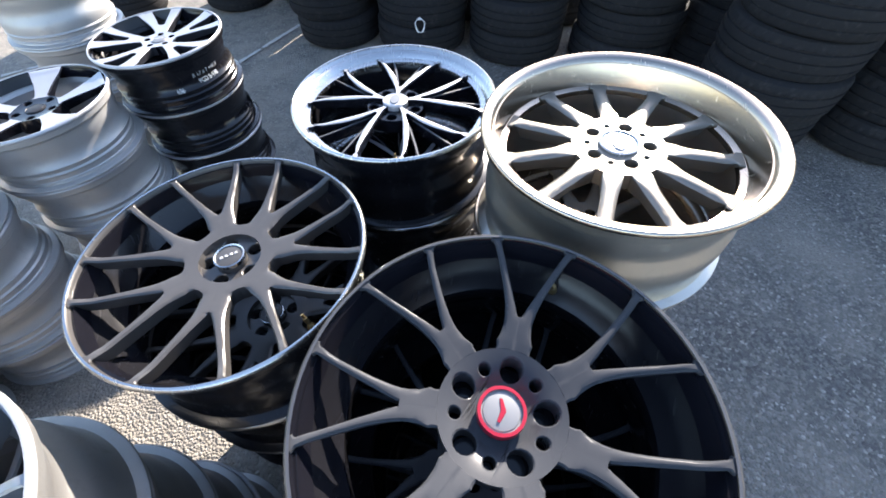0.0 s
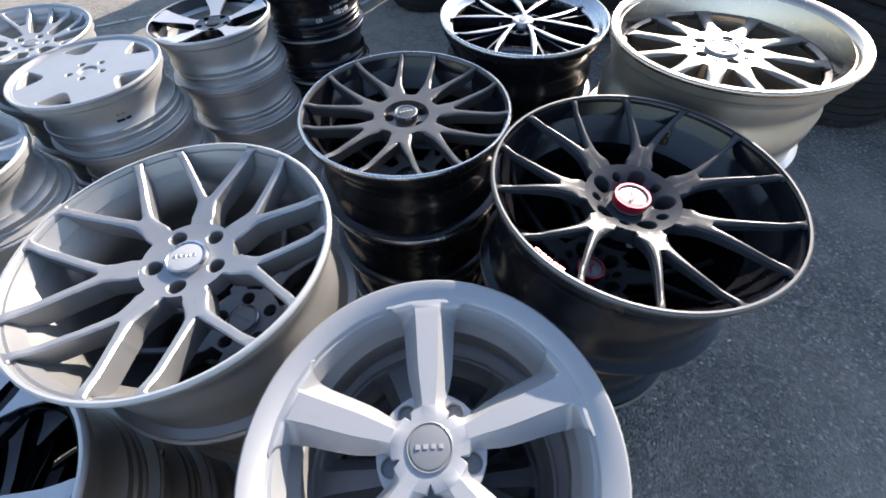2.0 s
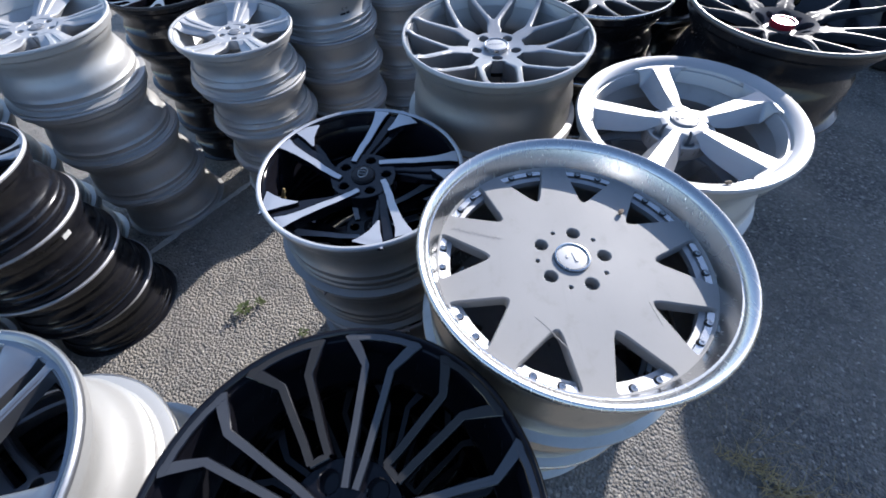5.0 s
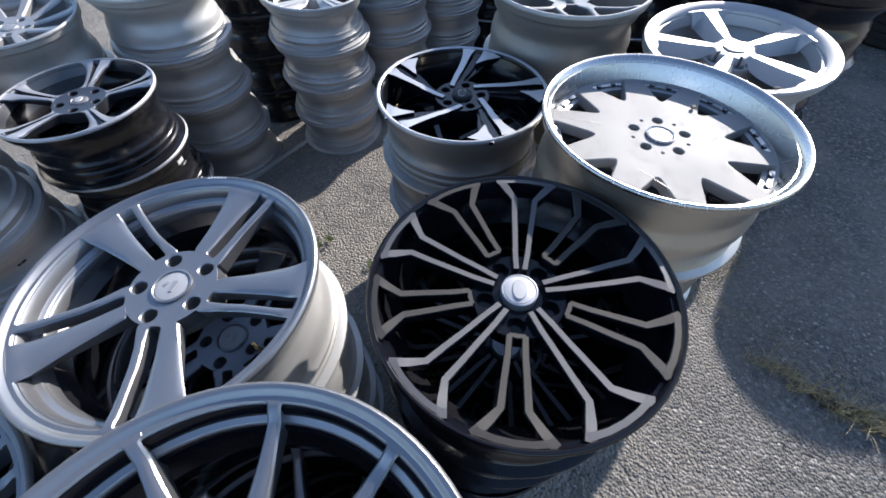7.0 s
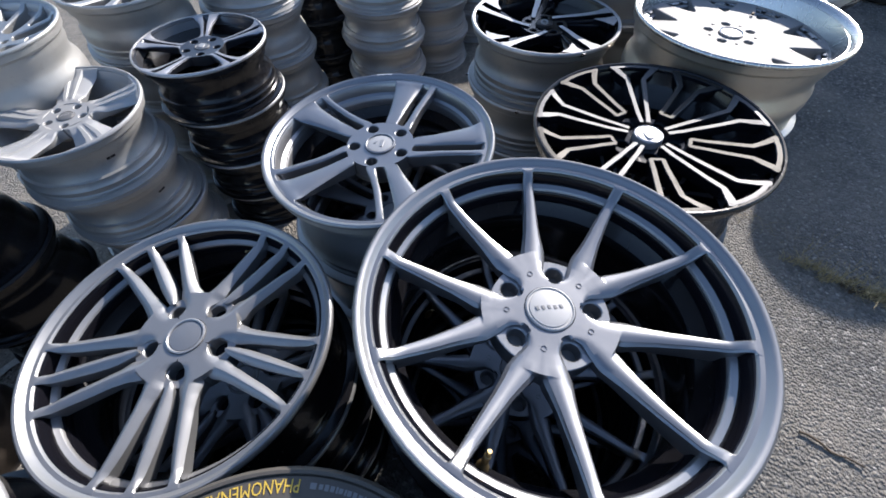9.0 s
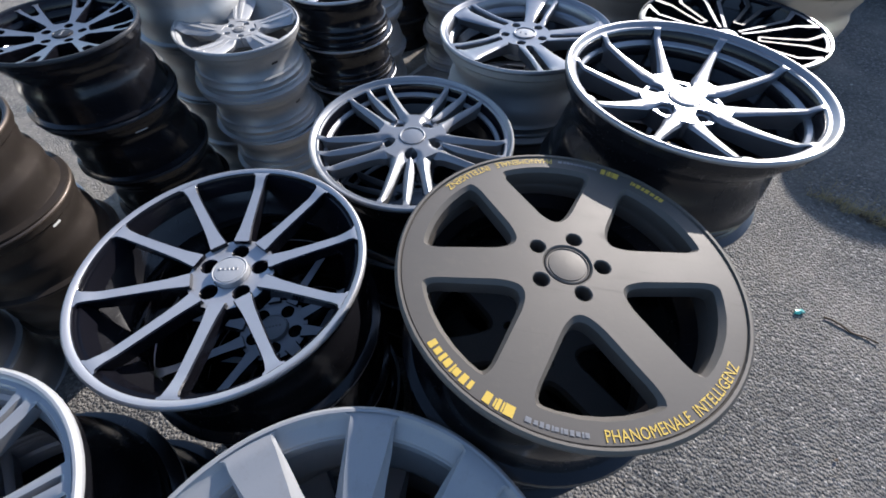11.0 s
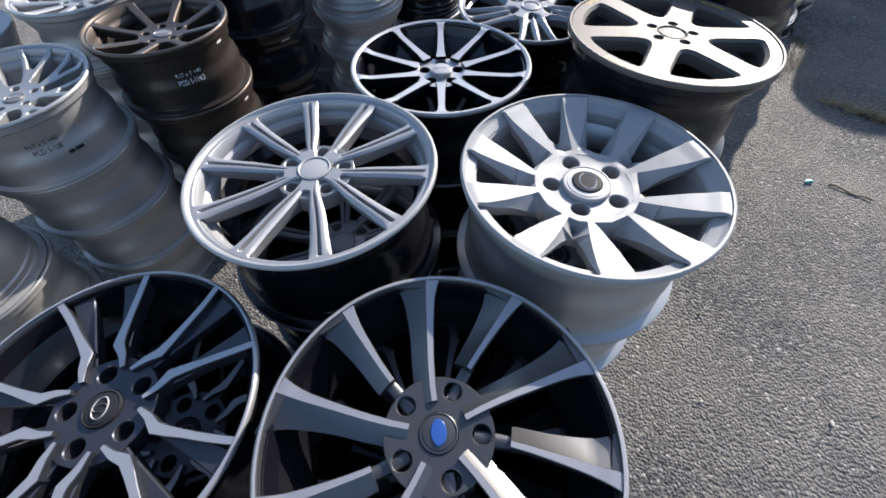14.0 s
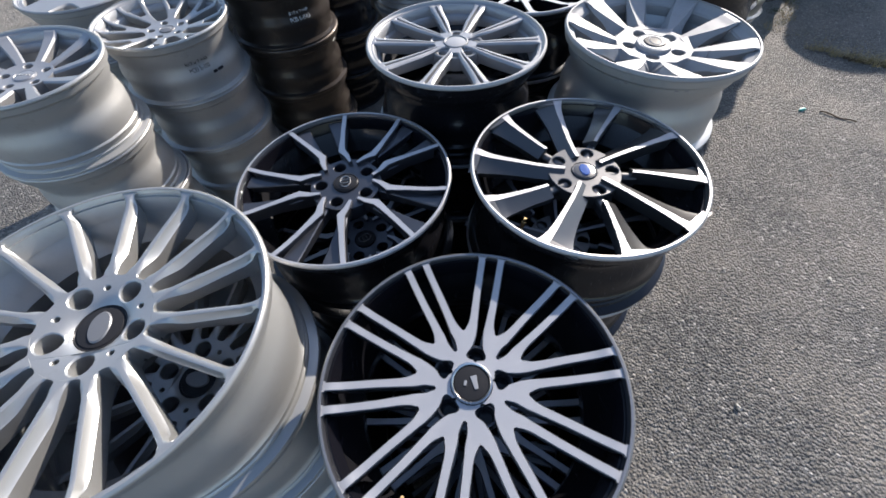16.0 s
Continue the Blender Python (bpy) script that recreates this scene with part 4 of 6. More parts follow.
def design_deep_dish(R, w):
    arm = [dict(ctrl=[(0.24, 0, 0.0225), (0.36, 0, 0.0190), (0.47, 0, 0.0155), (0.65, 0, 0.0140), (0.87, 0, 0.0150)], kind="round", rho_o=0.006, dep=(0.035, 0.035))]
    ob = wheel("champagne silver multi-spoke rim with deep polished dish", R, w, "gold_cast", "warm_polish", "warm_polish", 0.014, False, dish=0.060, wide=0.010, unit=[arm], count=11,
                 mats=("champagne", "champagne"), z_hub=0.050, z_out=0.062, power=2.2, hub_r=0.090, lug_turn=48, pcd=0.0585, rho=0.008, cap=0.038, cap_mats=("silver", "cast"), emblem="disc", cap_rise=0.004, pins=5, ring_mat="polished")
    for a0 in (-26, 94):
        bars = []
        for q in range(9):
            a = radians(a0 + 6.4 * q)
            bars.append(sweep([(r * math.cos(a), r * math.sin(a), w - 0.0490, 0.0024, 0.003) for r in (0.0800, 0.0830, 0.0860)], "flat", 0.0004))
        v, f, i = join(bars)
        part("lettering", make_mesh("lettering", v, f, [M["cast_dark"]], [0] * len(f)), ob)
    return ob


def design_five_ridge(R, w):
    arm = [dict(ctrl=[(0.1, 0, 0.0205), (0.24, 0, 0.0220), (0.33, 0, 0.0275), (0.42, 0, 0.0330), (0.55, 0, 0.0365), (0.75, 0, 0.0400), (0.86, 0, 0.0440), (0.95, 0, 0.049)], kind="step", dep=(0.036, 0.034), c=0.004, rho=0.02, rho_o=0.020)]
    return wheel("silver five-spoke alloy rim with raised ridges", R, w, "cast", "silver", "silver", 0.03, True, wide=0.024, fall=0.007, flush=True, unit=[arm], count=5, mats=("silver", "silver"),
                 z_hub=0.017, z_out=0.008, power=1.2, hub_mat="cast", hub_r=0.075, hub_drop=0.024, arm_in=0.027, lugs=5, lug_r=0.0125, pcd=0.057, lug_turn=36, cap=0.0315, cap_mats=("cap_grey", "silver"), emblem="bar", valve=-75)


def design_notched(R, w):
    return wheel("silver two-piece rim with notched flat face and bolts", R, w, "gold_cast", "polished", "polished", 0.016, False, dish=0.055, wide=0.003, face=notched_face,
                 z_hub=0.051, z_out=0.051, power=1.0, cap=0.030, cap_mats=("bright", "silver"), ring_mat="polished", emblem="slash", hub_depth=0.024)


def design_turbine(R, w):
    arm = [dict(ctrl=[(0.22, 39, 0.0075), (0.28, 28, 0.0080), (0.36, 18.5, 0.0086), (0.5, 9.2, 0.0095), (0.63, 5.2, 0.0103), (0.75, 2.9, 0.0115), (0.86, 1.6, 0.0150), (0.955, 0.4, 0.0215)], mats=("black", "machined"), dep=(0.03, 0.03), smooth=False, c=0.0008),
           dict(ctrl=[(0.24, 16, 0.011), (0.40, 6, 0.011), (0.55, -2, 0.011), (0.80, -6.5, 0.012), (0.95, -8, 0.013)], mats=("black", "black"), dep=(0.03, 0.03), zoff=-0.008),
           dict(ctrl=[(0.68, -9.5, 0.003), (0.80, -14.0, 0.0145), (0.955, -19.0, 0.038)], mats=("black", "machined"), dep=(0.02, 0.02), smooth=False),
           dict(ctrl=[(0.30, 6, 0.008), (0.55, -9.5, 0.008), (0.74, -13.5, 0.010)], mats=("black", "black"), dep=(0.03, 0.02), zoff=-0.014)]
    return wheel("black five-spoke turbine rim with machined edges", R, w, "cast_dark", "machined", "black", 0.022, True, inner="black", wide=0.004, flush=True, unit=[arm], count=5, mats=("black", "black"),
                 z_hub=0.020, z_out=0.005, power=1.3, hub_r=0.08, deep="black", hub_drop=0.005, blend=False, arm_in=0.05, lug_turn=66, cap=0.029, cap_mats=("cap_dark", "bright"), emblem="oval", valve=110)


def design_black_twenty(R, w):
    def pair(m, r0):
        a = dict(mats=("black", m), dep=(0.03, 0.022), smooth=False, c=0.0012)
        return [dict(ctrl=[(r0, 9.5 if r0 < 0.3 else 8.5, 0.0055), (0.45, 6.6, 0.0057), (0.77, 5.6, 0.0062), (0.86, 9.3, 0.0078), (0.950, 12.8, 0.0085)], **a),
                dict(ctrl=[(r0, -9.5 if r0 < 0.3 else -8.5, 0.0055), (0.45, -6.6, 0.0057), (0.77, -5.6, 0.0062), (0.86, -9.3, 0.0078), (0.950, -12.8, 0.0085)], **a),
                dict(ctrl=[(0.938, 12.6, 0.006), (0.943, 6, 0.0055), (0.944, 0, 0.0055), (0.943, -6, 0.0055), (0.938, -12.6, 0.006)], **a)] + \
            ([dict(ctrl=[(r0, -9, 0.004), (r0 + 0.001, 0, 0.005), (r0, 9, 0.004)], **a)] if r0 > 0.3 else [])
    return wheel("black multi-spoke rim with machined angular spokes", R, w, "black_barrel", "black", "black", 0.03, True, wide=0.002, flush=True, unit=[pair("tinted", 0.17), pair("smoked", 0.33)], count=10,
                 mats=("black", "black"), z_hub=0.024, z_out=0.007, power=1.3, hub_r=0.08, lugs=5, lug_r=0.014, pcd=0.057, lug_turn=128 - 92, cap=0.031, cap_mats=("machined", "bright"), emblem="disc", cap_rise=0.001, n_arm=6, blend=False, arm_in=0.02, hub_drop=0.016)


def design_twin_five(R, w):
    hy = dict(mats=("hyper", "hyper"), dep=(0.034, 0.026), rho_in=0.006)
    arm = [dict(ctrl=[(0.2, 0, 0.0125), (0.3, 0, 0.0140), (0.42, 0, 0.0165), (0.55, 0, 0.0200), (0.75, 0, 0.0270), (0.95, 0, 0.0365)], c=0.0025, kind="soft", rho_o=0.004, **hy),
           dict(ctrl=[(0.24, -37, 0.0135), (0.32, -31, 0.0095), (0.42, -24.2, 0.0074), (0.55, -19.6, 0.0070), (0.75, -17.2, 0.0068), (0.93, -16.4, 0.0080)], kind="round", **hy)]
    return wheel("hyper-silver alloy rim with five broad slotted spokes", R, w, "cast", "hyper", "hyper", 0.032, True, inner="black_barrel", wide=0.003, unit=[arm], count=5, mats=("hyper", "hyper"),
                 z_hub=0.020, z_out=0.008, power=1.3, hub_r=0.073, rho=0.016, lug_turn=36, lug_r=0.0125, cap=0.0325, cap_mats=("bright", "silver"), cap_rise=0.002, ring_mat="hyper", emblem="slash", valve=-105)


def design_ten_thin(R, w):
    def arm(d):
        return [dict(ctrl=[(0.14, 0, 0.0122), (0.17, 2.0 * d, 0.0120), (0.195, 5.8 * d, 0.0108), (0.235, 7.8 * d, 0.0112), (0.29, 6.6 * d, 0.0148), (0.34, 5.3 * d, 0.0170), (0.385, 4.2 * d, 0.0176), (0.44, 3.0 * d, 0.0152), (0.52, 1.8 * d, 0.0122), (0.65, 0.6 * d, 0.0098), (0.8, 0, 0.0078), (0.92, 0, 0.0078)], kind="round", dep=(0.030, 0.045), c=0.0024)]
    return wheel("silver ten-spoke alloy rim with thin tapered spokes", R, w, "black_barrel", "hyper", "hyper", 0.03, True, wide=0.003, deep="black", unit=[arm(1), arm(-1)], count=10, mats=("hyper", "hyper"),
                 z_hub=0.045, z_out=0.014, power=1.7, hub_r=0.083, hub_drop=0.009, arm_in=0.0345, rho=0.0065, pcd=0.0605, lug_turn=54, lug_r=0.0125, pins=5, pin_r=0.0036, face_pins=18, cap=0.0335, cap_mats=("bright", "cap_grey"), emblem="line", valve=150)


def design_triple_five(R, w):
    def side(q):
        return dict(ctrl=[(0.14, 18 * q, 0.0116), (0.165, 19 * q, 0.0120), (0.19, 22.8 * q, 0.0111), (0.226, 25.6 * q, 0.0106), (0.27, 24.8 * q, 0.0130), (0.32, 23 * q, 0.0172), (0.36, 21 * q, 0.0172), (0.41, 18.8 * q, 0.0140), (0.5, 16.8 * q, 0.0118), (0.68, 15.0 * q, 0.0106), (0.82, 14.5 * q, 0.0084), (0.93, 14.5 * q, 0.0058)], kind="keel", c=0.002, dep=(0.030, 0.04), rho_in=0.003)
    mid = dict(ctrl=[(0.17, 0, 0.0002), (0.29, 0, 0.0004), (0.33, 0, 0.0060), (0.41, 0, 0.0096), (0.5, 0, 0.0114), (0.68, 0, 0.0106), (0.82, 0, 0.0084), (0.93, 0, 0.0058)], kind="keel", c=0.002, dep=(0.035, 0.04), rho_in=0.003, start=0.305)
    return wheel("satin silver rim with five groups of three spokes", R, w, "black_barrel", "grey_silver", "grey_silver", 0.03, True, wide=0.002, deep="black", rho=0.005, unit=[[mid, side(1), side(-1)]], count=5, mats=("grey_silver", "grey_silver"),
                 z_hub=0.010, z_out=0.011, power=1.3, hub_r=0.084, hub_drop=0.010, arm_in=0.0325, lug_turn=0, lug_r=0.0145, pcd=0.0565, cap=0.031, cap_mats=("grey_silver", "cast"), cap_rise=0.001, ring_mat="silver", emblem="", valve=-50)


def design_ten_machined(R, w):
    arm = [dict(ctrl=[(0.22, 0, 0.017), (0.30, 0, 0.0155), (0.40, 0, 0.0125), (0.6, 0, 0.0108), (0.85, 0, 0.0105), (0.945, 0, 0.014)], mats=("black", "machined"), dep=(0.036, 0.03), c=0.0022)]
    return wheel("black ten-spoke rim with machined face and lip", R, w, "black_barrel", "machined", "black", 0.03, False, flush=True, wide=0.006, unit=[arm], count=10, mats=("black", "machined"),
                 z_hub=0.026, z_out=0.007, power=1.2, hub_r=0.0755, hub_drop=0.010, arm_in=0.067, rho=0.006, lug_turn=0, lug_r=0.0140, pcd=0.0480, cap=0.031, cap_mats=("bright", "cap_grey"), emblem="line", valve=215)


def design_six_window(R, w):
    return wheel("matt grey-bronze six-spoke rim with yellow lettering", R, w, "black_barrel", "matt_bronze", "matt_bronze", 0.03, False, face=six_window_face, z_hub=0.003, z_out=0.003, power=0.8,
                 cap=0.0325, cap_mats=("matt_bronze", "matt_bronze"), cap_rise=-0.0012, emblem="", hub_depth=0.03)


def design_ten_broad(R, w):
    def arm(d):
        return [dict(ctrl=[(0.28, 6 * d, 0.0300), (0.36, 5.5 * d, 0.0370), (0.42, 4.6 * d, 0.0355), (0.48, 3.4 * d, 0.0325), (0.55, 2.4 * d, 0.0300), (0.65, 1.4 * d, 0.0282), (0.8, 0.4 * d, 0.0290), (0.955, 0, 0.0285)],
                     flat=[(0.33, 0.001), (0.45, 0.0085), (0.70, 0.0200), (0.955, 0.0275)], dep=(0.045, 0.04), c=0.003, kind="wedge", rho_o=0.006, fade=0.006)]
    return wheel("silver ten-spoke off-road rim with broad flared spokes", R, w, "white", "dull_silver", "dull_silver", 0.026, False, flush=True, wide=-0.002, shelf=0.020, unit=[arm(1), arm(-1)], count=10, mats=("dull_silver", "dull_silver"),
                 z_hub=0.044, z_out=0.005, power=1.0, hub_r=0.078, rho=0.011, hub_mat="dull_silver", lug_turn=18, lug_r=0.0170, pcd=0.0660, cap=0.0465, cap_mats=("bright", "bright"), cap_rise=0.009, emblem="badge", bowl=0.75, valve=145)


def design_ten_grooved(R, w):
    def arm(d):
        return [dict(ctrl=[(0.145, 2 * d, 0.0086), (0.19, 4 * d, 0.0080), (0.24, 4 * d, 0.0086), (0.30, 2.8 * d, 0.0102), (0.36, 1.8 * d, 0.0120), (0.44, 0.8 * d, 0.0137), (0.52, 0.2 * d, 0.0148), (0.7, 0, 0.0162), (0.93, 0, 0.0198)], kind="groove", dep=(0.036, 0.03), c=0.003, edge=1)]

    return wheel("silver ten-spoke rim with a groove down each spoke", R, w, "black_barrel", "bright", "silver", 0.032, True, wide=0.0, deep="silver", unit=[arm(1), arm(-1)], count=10, mats=("silver", "silver"),
                 z_hub=0.013, z_out=0.008, power=1.4, hub_r=0.078, hub_drop=0.007, hub_mat="cast_dark", arm_in=0.035, rho=0.0075, lug_turn=54, lug_r=0.0130, pcd=0.058, cap=0.033, cap_mats=("bright", "silver"), emblem="", cap_rise=0.0006, ring_mat="bright", valve=-30)


def design_fan(R, w):
    long = [dict(ctrl=[(0.17, 8, 0.0075), (0.4, 4.6, 0.0085), (0.58, 2.6, 0.0095), (0.76, 1.6, 0.0120), (0.87, 1.0, 0.0155), (0.955, 0.5, 0.0215)], kind="fan", mats=("blade_grey", "brushed_grey"), dep=(0.035, 0.03), c=0.001)]
    short = [dict(ctrl=[(0.40, 6, 0.0072), (0.6, 3.2, 0.0085), (0.78, 1.6, 0.0115), (0.87, 1.0, 0.0145), (0.955, 0.5, 0.0195)], kind="fan", mats=("blade_grey", "brushed_grey"), dep=(0.035, 0.03), c=0.001),
             dict(ctrl=[(0.2, 9, 0.012), (0.45, 6, 0.009)], mats=("blade_grey", "blade_grey"), zoff=-0.013, kind="round")]
    return wheel("dark grey ten-blade rim with machined strips", R, w, "black_barrel", "machined", "blade_grey", 0.032, True, deep="black", wide=-0.001, flush=True, unit=[long, short], count=10, mats=("blade_grey", "blade_grey"),
                 z_hub=0.014, z_out=0.006, power=1.3, arm_in=0.040, hub_drop=0.007, hub_r=0.076, blend=False, hub_mat="blade_grey", lug_turn=48, lug_r=0.0135, pcd=0.0595, cap=0.027, cap_rise=-0.004, cap_mats=("blade_grey", "cap_blue"), emblem="disc", valve=125)


def design_kinked(R, w):
    def arm(d):
        return [dict(ctrl=[(0.26, -10.5 * d, 0.0040), (0.43, 4.6 * d, 0.0092), (0.62, 2.4 * d, 0.0067), (0.955, 0, 0.0063)], mats=("dark_grey", "machined"), dep=(0.032, 0.03), smooth=False, c=0.0012),
                dict(ctrl=[(0.30, 2 * d, 0.007), (0.6, 5.5 * d, 0.012), (0.93, 7.5 * d, 0.019)], mats=("dark_grey", "dark_grey"), dep=(0.03, 0.02), zoff=-0.012)]
    return wheel("black ten-spoke rim with thin kinked machined edges", R, w, "black_barrel", "machined", "dark_grey", 0.032, True, deep="black", wide=-0.001, flush=True, unit=[arm(1), arm(-1)], count=10, mats=("dark_grey", "dark_grey"),
                 z_hub=0.011, z_out=0.006, power=1.2, arm_in=0.062, hub_drop=0.009, hub_r=0.082, blend=False, hub_mat="dark_grey", lug_turn=15, lug_r=0.0145, pcd=0.058, cap=0.029, cap_mats=("cap_dark", "bright"), emblem="oval", cap_rise=-0.004, valve=250)


def design_ten_pairs(R, w):
    # radius, degrees off the stem's middle, half width, swerve of the stem away from the nut pocket
    rows = [(0.14, 9.0, 0.0060, 0), (0.17, 4.6, 0.0036, 8.6), (0.207, 4.2, 0.0040, 8.1), (0.25, 6.0, 0.0068, 3.2), (0.30, 6.7, 0.0088, 0.2), (0.36, 7.2, 0.0113, 0), (0.415, 9.6, 0.0088, 0), (0.47, 10.8, 0.0078, 0), (0.55, 11.5, 0.0074, 0), (0.75, 12.8, 0.0070, 0), (0.95, 13.6, 0.0072, 0)]

    def stem(d):
        return [dict(ctrl=[(r, q * a + d * k, hw) for r, a, hw, k in rows], rho_in=0.003, rho_o=0.0025, mats=("dark_grey", "machined"), dep=(0.026, 0.03), c=0.0014) for q in (1, -1)]
    return wheel("dark grey rim with ten pairs of machined spokes", R, w, "black_barrel", "hyper", "dark_grey", 0.032, True, flush=True, wide=-0.001, deep="black", unit=[stem(1), stem(-1)], count=10, mats=("dark_grey", "machined"),
                 z_hub=0.020, z_out=0.006, power=1.4, hub_r=0.068, hub_drop=0.010, hub_mat="dark_grey", arm_in=0.0345, rho=0.0022, lug_turn=-18, pcd=0.050, lug_r=0.0135, cap=0.033, cap_mats=("cap_dark", "silver"), ring_mat="polished", emblem="slash", valve=140)


def design_fifteen(R, w):
    arm = [dict(ctrl=[(0.22, 0, 0.0110), (0.4, 0, 0.0094), (0.6, 0, 0.0088), (0.8, 0, 0.0082), (0.945, 0, 0.0076)], kind="ridge", dep=(0.040, 0.046), c=0.002)]
    return wheel("white-silver fifteen-spoke alloy rim, scuffed", R, w, "white", "white", "white", 0.03, True, flush=True, unit=[arm], count=15, mats=("white", "white"), z_hub=0.030, z_out=0.009, power=0.32, hub_r=0.080, rho=0.0055, hub_mat="white",
                 lug_turn=35, pcd=0.060, cap=0.038, cap_mats=("cap_dark", "cap_grey"), cap_rise=-0.002, lug_r=0.0160, pins=5, pin_r=0.0042, emblem="disc")


def design_five_pairs(R, w):
    arm = [dict(ctrl=[(0.2, 9, 0.010), (0.6, 15, 0.017), (0.95, 19, 0.028)], mats=("dark_grey", "machined"), dep=(0.03, 0.02)), dict(ctrl=[(0.2, -9, 0.010), (0.6, -10, 0.015), (0.95, -12, 0.022)], mats=("dark_grey", "machined"), dep=(0.03, 0.02))]
    return wheel("black rim with five pairs of flared machined spokes", R, w, "black_barrel", "machined", "black", 0.018, True, flush=True, unit=[arm], count=5, mats=("black", "machined"), z_hub=0.022, z_out=0.006, power=1.1,
                 hub_r=0.060, lug_r=0.010, pcd=0.046, lug_turn=0, cap=0.028, cap_mats=("cap_grey", "bright"))


def design_five_flat(R, w):
    arm = [dict(ctrl=[(0.2, 0, 0.018), (0.55, 0, 0.030), (0.955, 0, 0.056)], mats=("black", "machined"), dep=(0.034, 0.024), c=0.003)]
    return wheel("black five-spoke rim with broad machined spokes", R, w, "cast", "machined", "black", 0.016, True, flush=True, unit=[arm], count=5, mats=("black", "machined"), z_hub=0.032, z_out=0.005, power=1.2,
                 hub_r=0.074, lug_turn=36, hub_mat="black", cap=0.03, cap_mats=("cap_dark", "cap_grey"), emblem="")


def design_five_slot(R, w):
    return wheel("silver rim with broad flat face and five slots", R, w, "cast", "silver", "silver", 0.024, True, face=five_slot_face, z_hub=0.010, z_out=0.010, power=1.0, cap=0.029, cap_mats=("silver", "cast"), emblem="", cap_rise=-0.006, hub_depth=0.03)


def design_five_step(R, w):
    arm = [dict(ctrl=[(0.2, 0, 0.0290), (0.40, -1, 0.0385), (0.55, -3, 0.0470), (0.7, -4.5, 0.0545), (0.85, -6, 0.0610), (0.955, -7, 0.0660)], kind="terrace", dep=(0.034, 0.03), c=0.003, rho_o=0.020)]
    return wheel("bright silver five-spoke rim with broad stepped spokes", R, w, "cast", "bright", "bright", 0.032, True, flush=True, rho=0.020, unit=[arm], count=5, mats=("bright", "bright"), z_hub=0.030, z_out=0.006, power=1.3, hub_r=0.066,
                 lugs=5, lug_turn=36, lug_r=0.012, pcd=0.05, cap=0.024, cap_mats=("cap_grey", "bright"), emblem="line")


def design_five_line(R, w):
    arm = [dict(ctrl=[(0.2, 0, 0.0130), (0.5, 0, 0.0185), (0.75, 0, 0.0290), (0.955, 0, 0.052)], kind="groove", mats=("dark_grey", "machined"), dep=(0.03, 0.024), c=0.003, rho_o=0.012)]
    return wheel("black five-spoke rim with grooved machined spokes", R, w, "black_barrel", "machined", "dark_grey", 0.026, True, flush=True, rho=0.016, unit=[arm], count=5, mats=("dark_grey", "machined"), z_hub=0.022, z_out=0.006, power=1.1, hub_r=0.078,
                 hub_mat="dark_grey", lug_turn=36, lug_r=0.0135, cap=0.026, cap_mats=("cap_grey", "bright"), emblem="disc", valve=250)


def design_bronze_seven(R, w):
    arm = [dict(ctrl=[(0.2, 0, 0.016), (0.5, 0, 0.0135), (0.945, 0, 0.0165)], dep=(0.036, 0.03), c=0.004)]
    return wheel("bronze eight-spoke alloy rim, dusty", R, w, "bronze_barrel", "bronze", "bronze", 0.017, False, unit=[arm], count=8, mats=("bronze", "bronze"), z_hub=0.045, z_out=0.01, power=1.2, hub_r=0.077, lug_turn=20, cap=0.03, cap_mats=("cap_grey", "silver"), valve=-20)


def design_white_mesh(R, w):
    arm = [dict(ctrl=[(0.22, 0, 0.012), (0.45, 5, 0.0085), (0.93, 12, 0.0085)], kind="round", dep=(0.036, 0.034)), dict(ctrl=[(0.22, 0, 0.012), (0.45, -5, 0.0085), (0.93, -12, 0.0085)], kind="round", dep=(0.036, 0.034))]
    return wheel("pale silver mesh-spoked rim, dusty", R, w, "cast", "white", "silver", 0.019, False, unit=[arm], count=8, mats=("white", "white"), z_hub=0.05, z_out=0.016, power=1.2, hub_r=0.077, lug_turn=20, cap=0.028, cap_mats=("cap_grey", "silver"))


def design_silver_blades(R, w):
    arm = [dict(ctrl=[(0.2, 0, 0.013), (0.5, 2, 0.015), (0.95, 4, 0.020)], dep=(0.034, 0.03), c=0.005)]
    return wheel("silver ten-bladed alloy rim", R, w, "cast", "white", "silver", 0.022, True, unit=[arm], count=10, mats=("silver", "silver"), z_hub=0.04, z_out=0.012, power=1.2, hub_r=0.077, lug_turn=20, cap=0.03, cap_mats=("silver", "cast"))


def design_black_mesh(R, w):
    arm = [dict(ctrl=[(0.2, 2, 0.008), (0.5, 5, 0.006), (0.94, 7, 0.008)], dep=(0.03, 0.03)), dict(ctrl=[(0.2, -2, 0.008), (0.5, -5, 0.006), (0.94, -7, 0.008)], dep=(0.03, 0.03))]
    return wheel("black and silver twin-spoked alloy rim", R, w, "black_barrel", "gunmetal", "black", 0.03, False, unit=[arm], count=8, mats=("black", "hyper"), z_hub=0.03, z_out=0.01, power=1.2, hub_r=0.077, lug_turn=20, cap=0.03, cap_mats=("cap_dark", "silver"))


# ---- ground ----
def ground_z(x, y=0.0):
    """The yard falls away gently towards -x."""
    d = max(0.0, -0.6 - x)
    return -0.055 * min(d, 3.2)


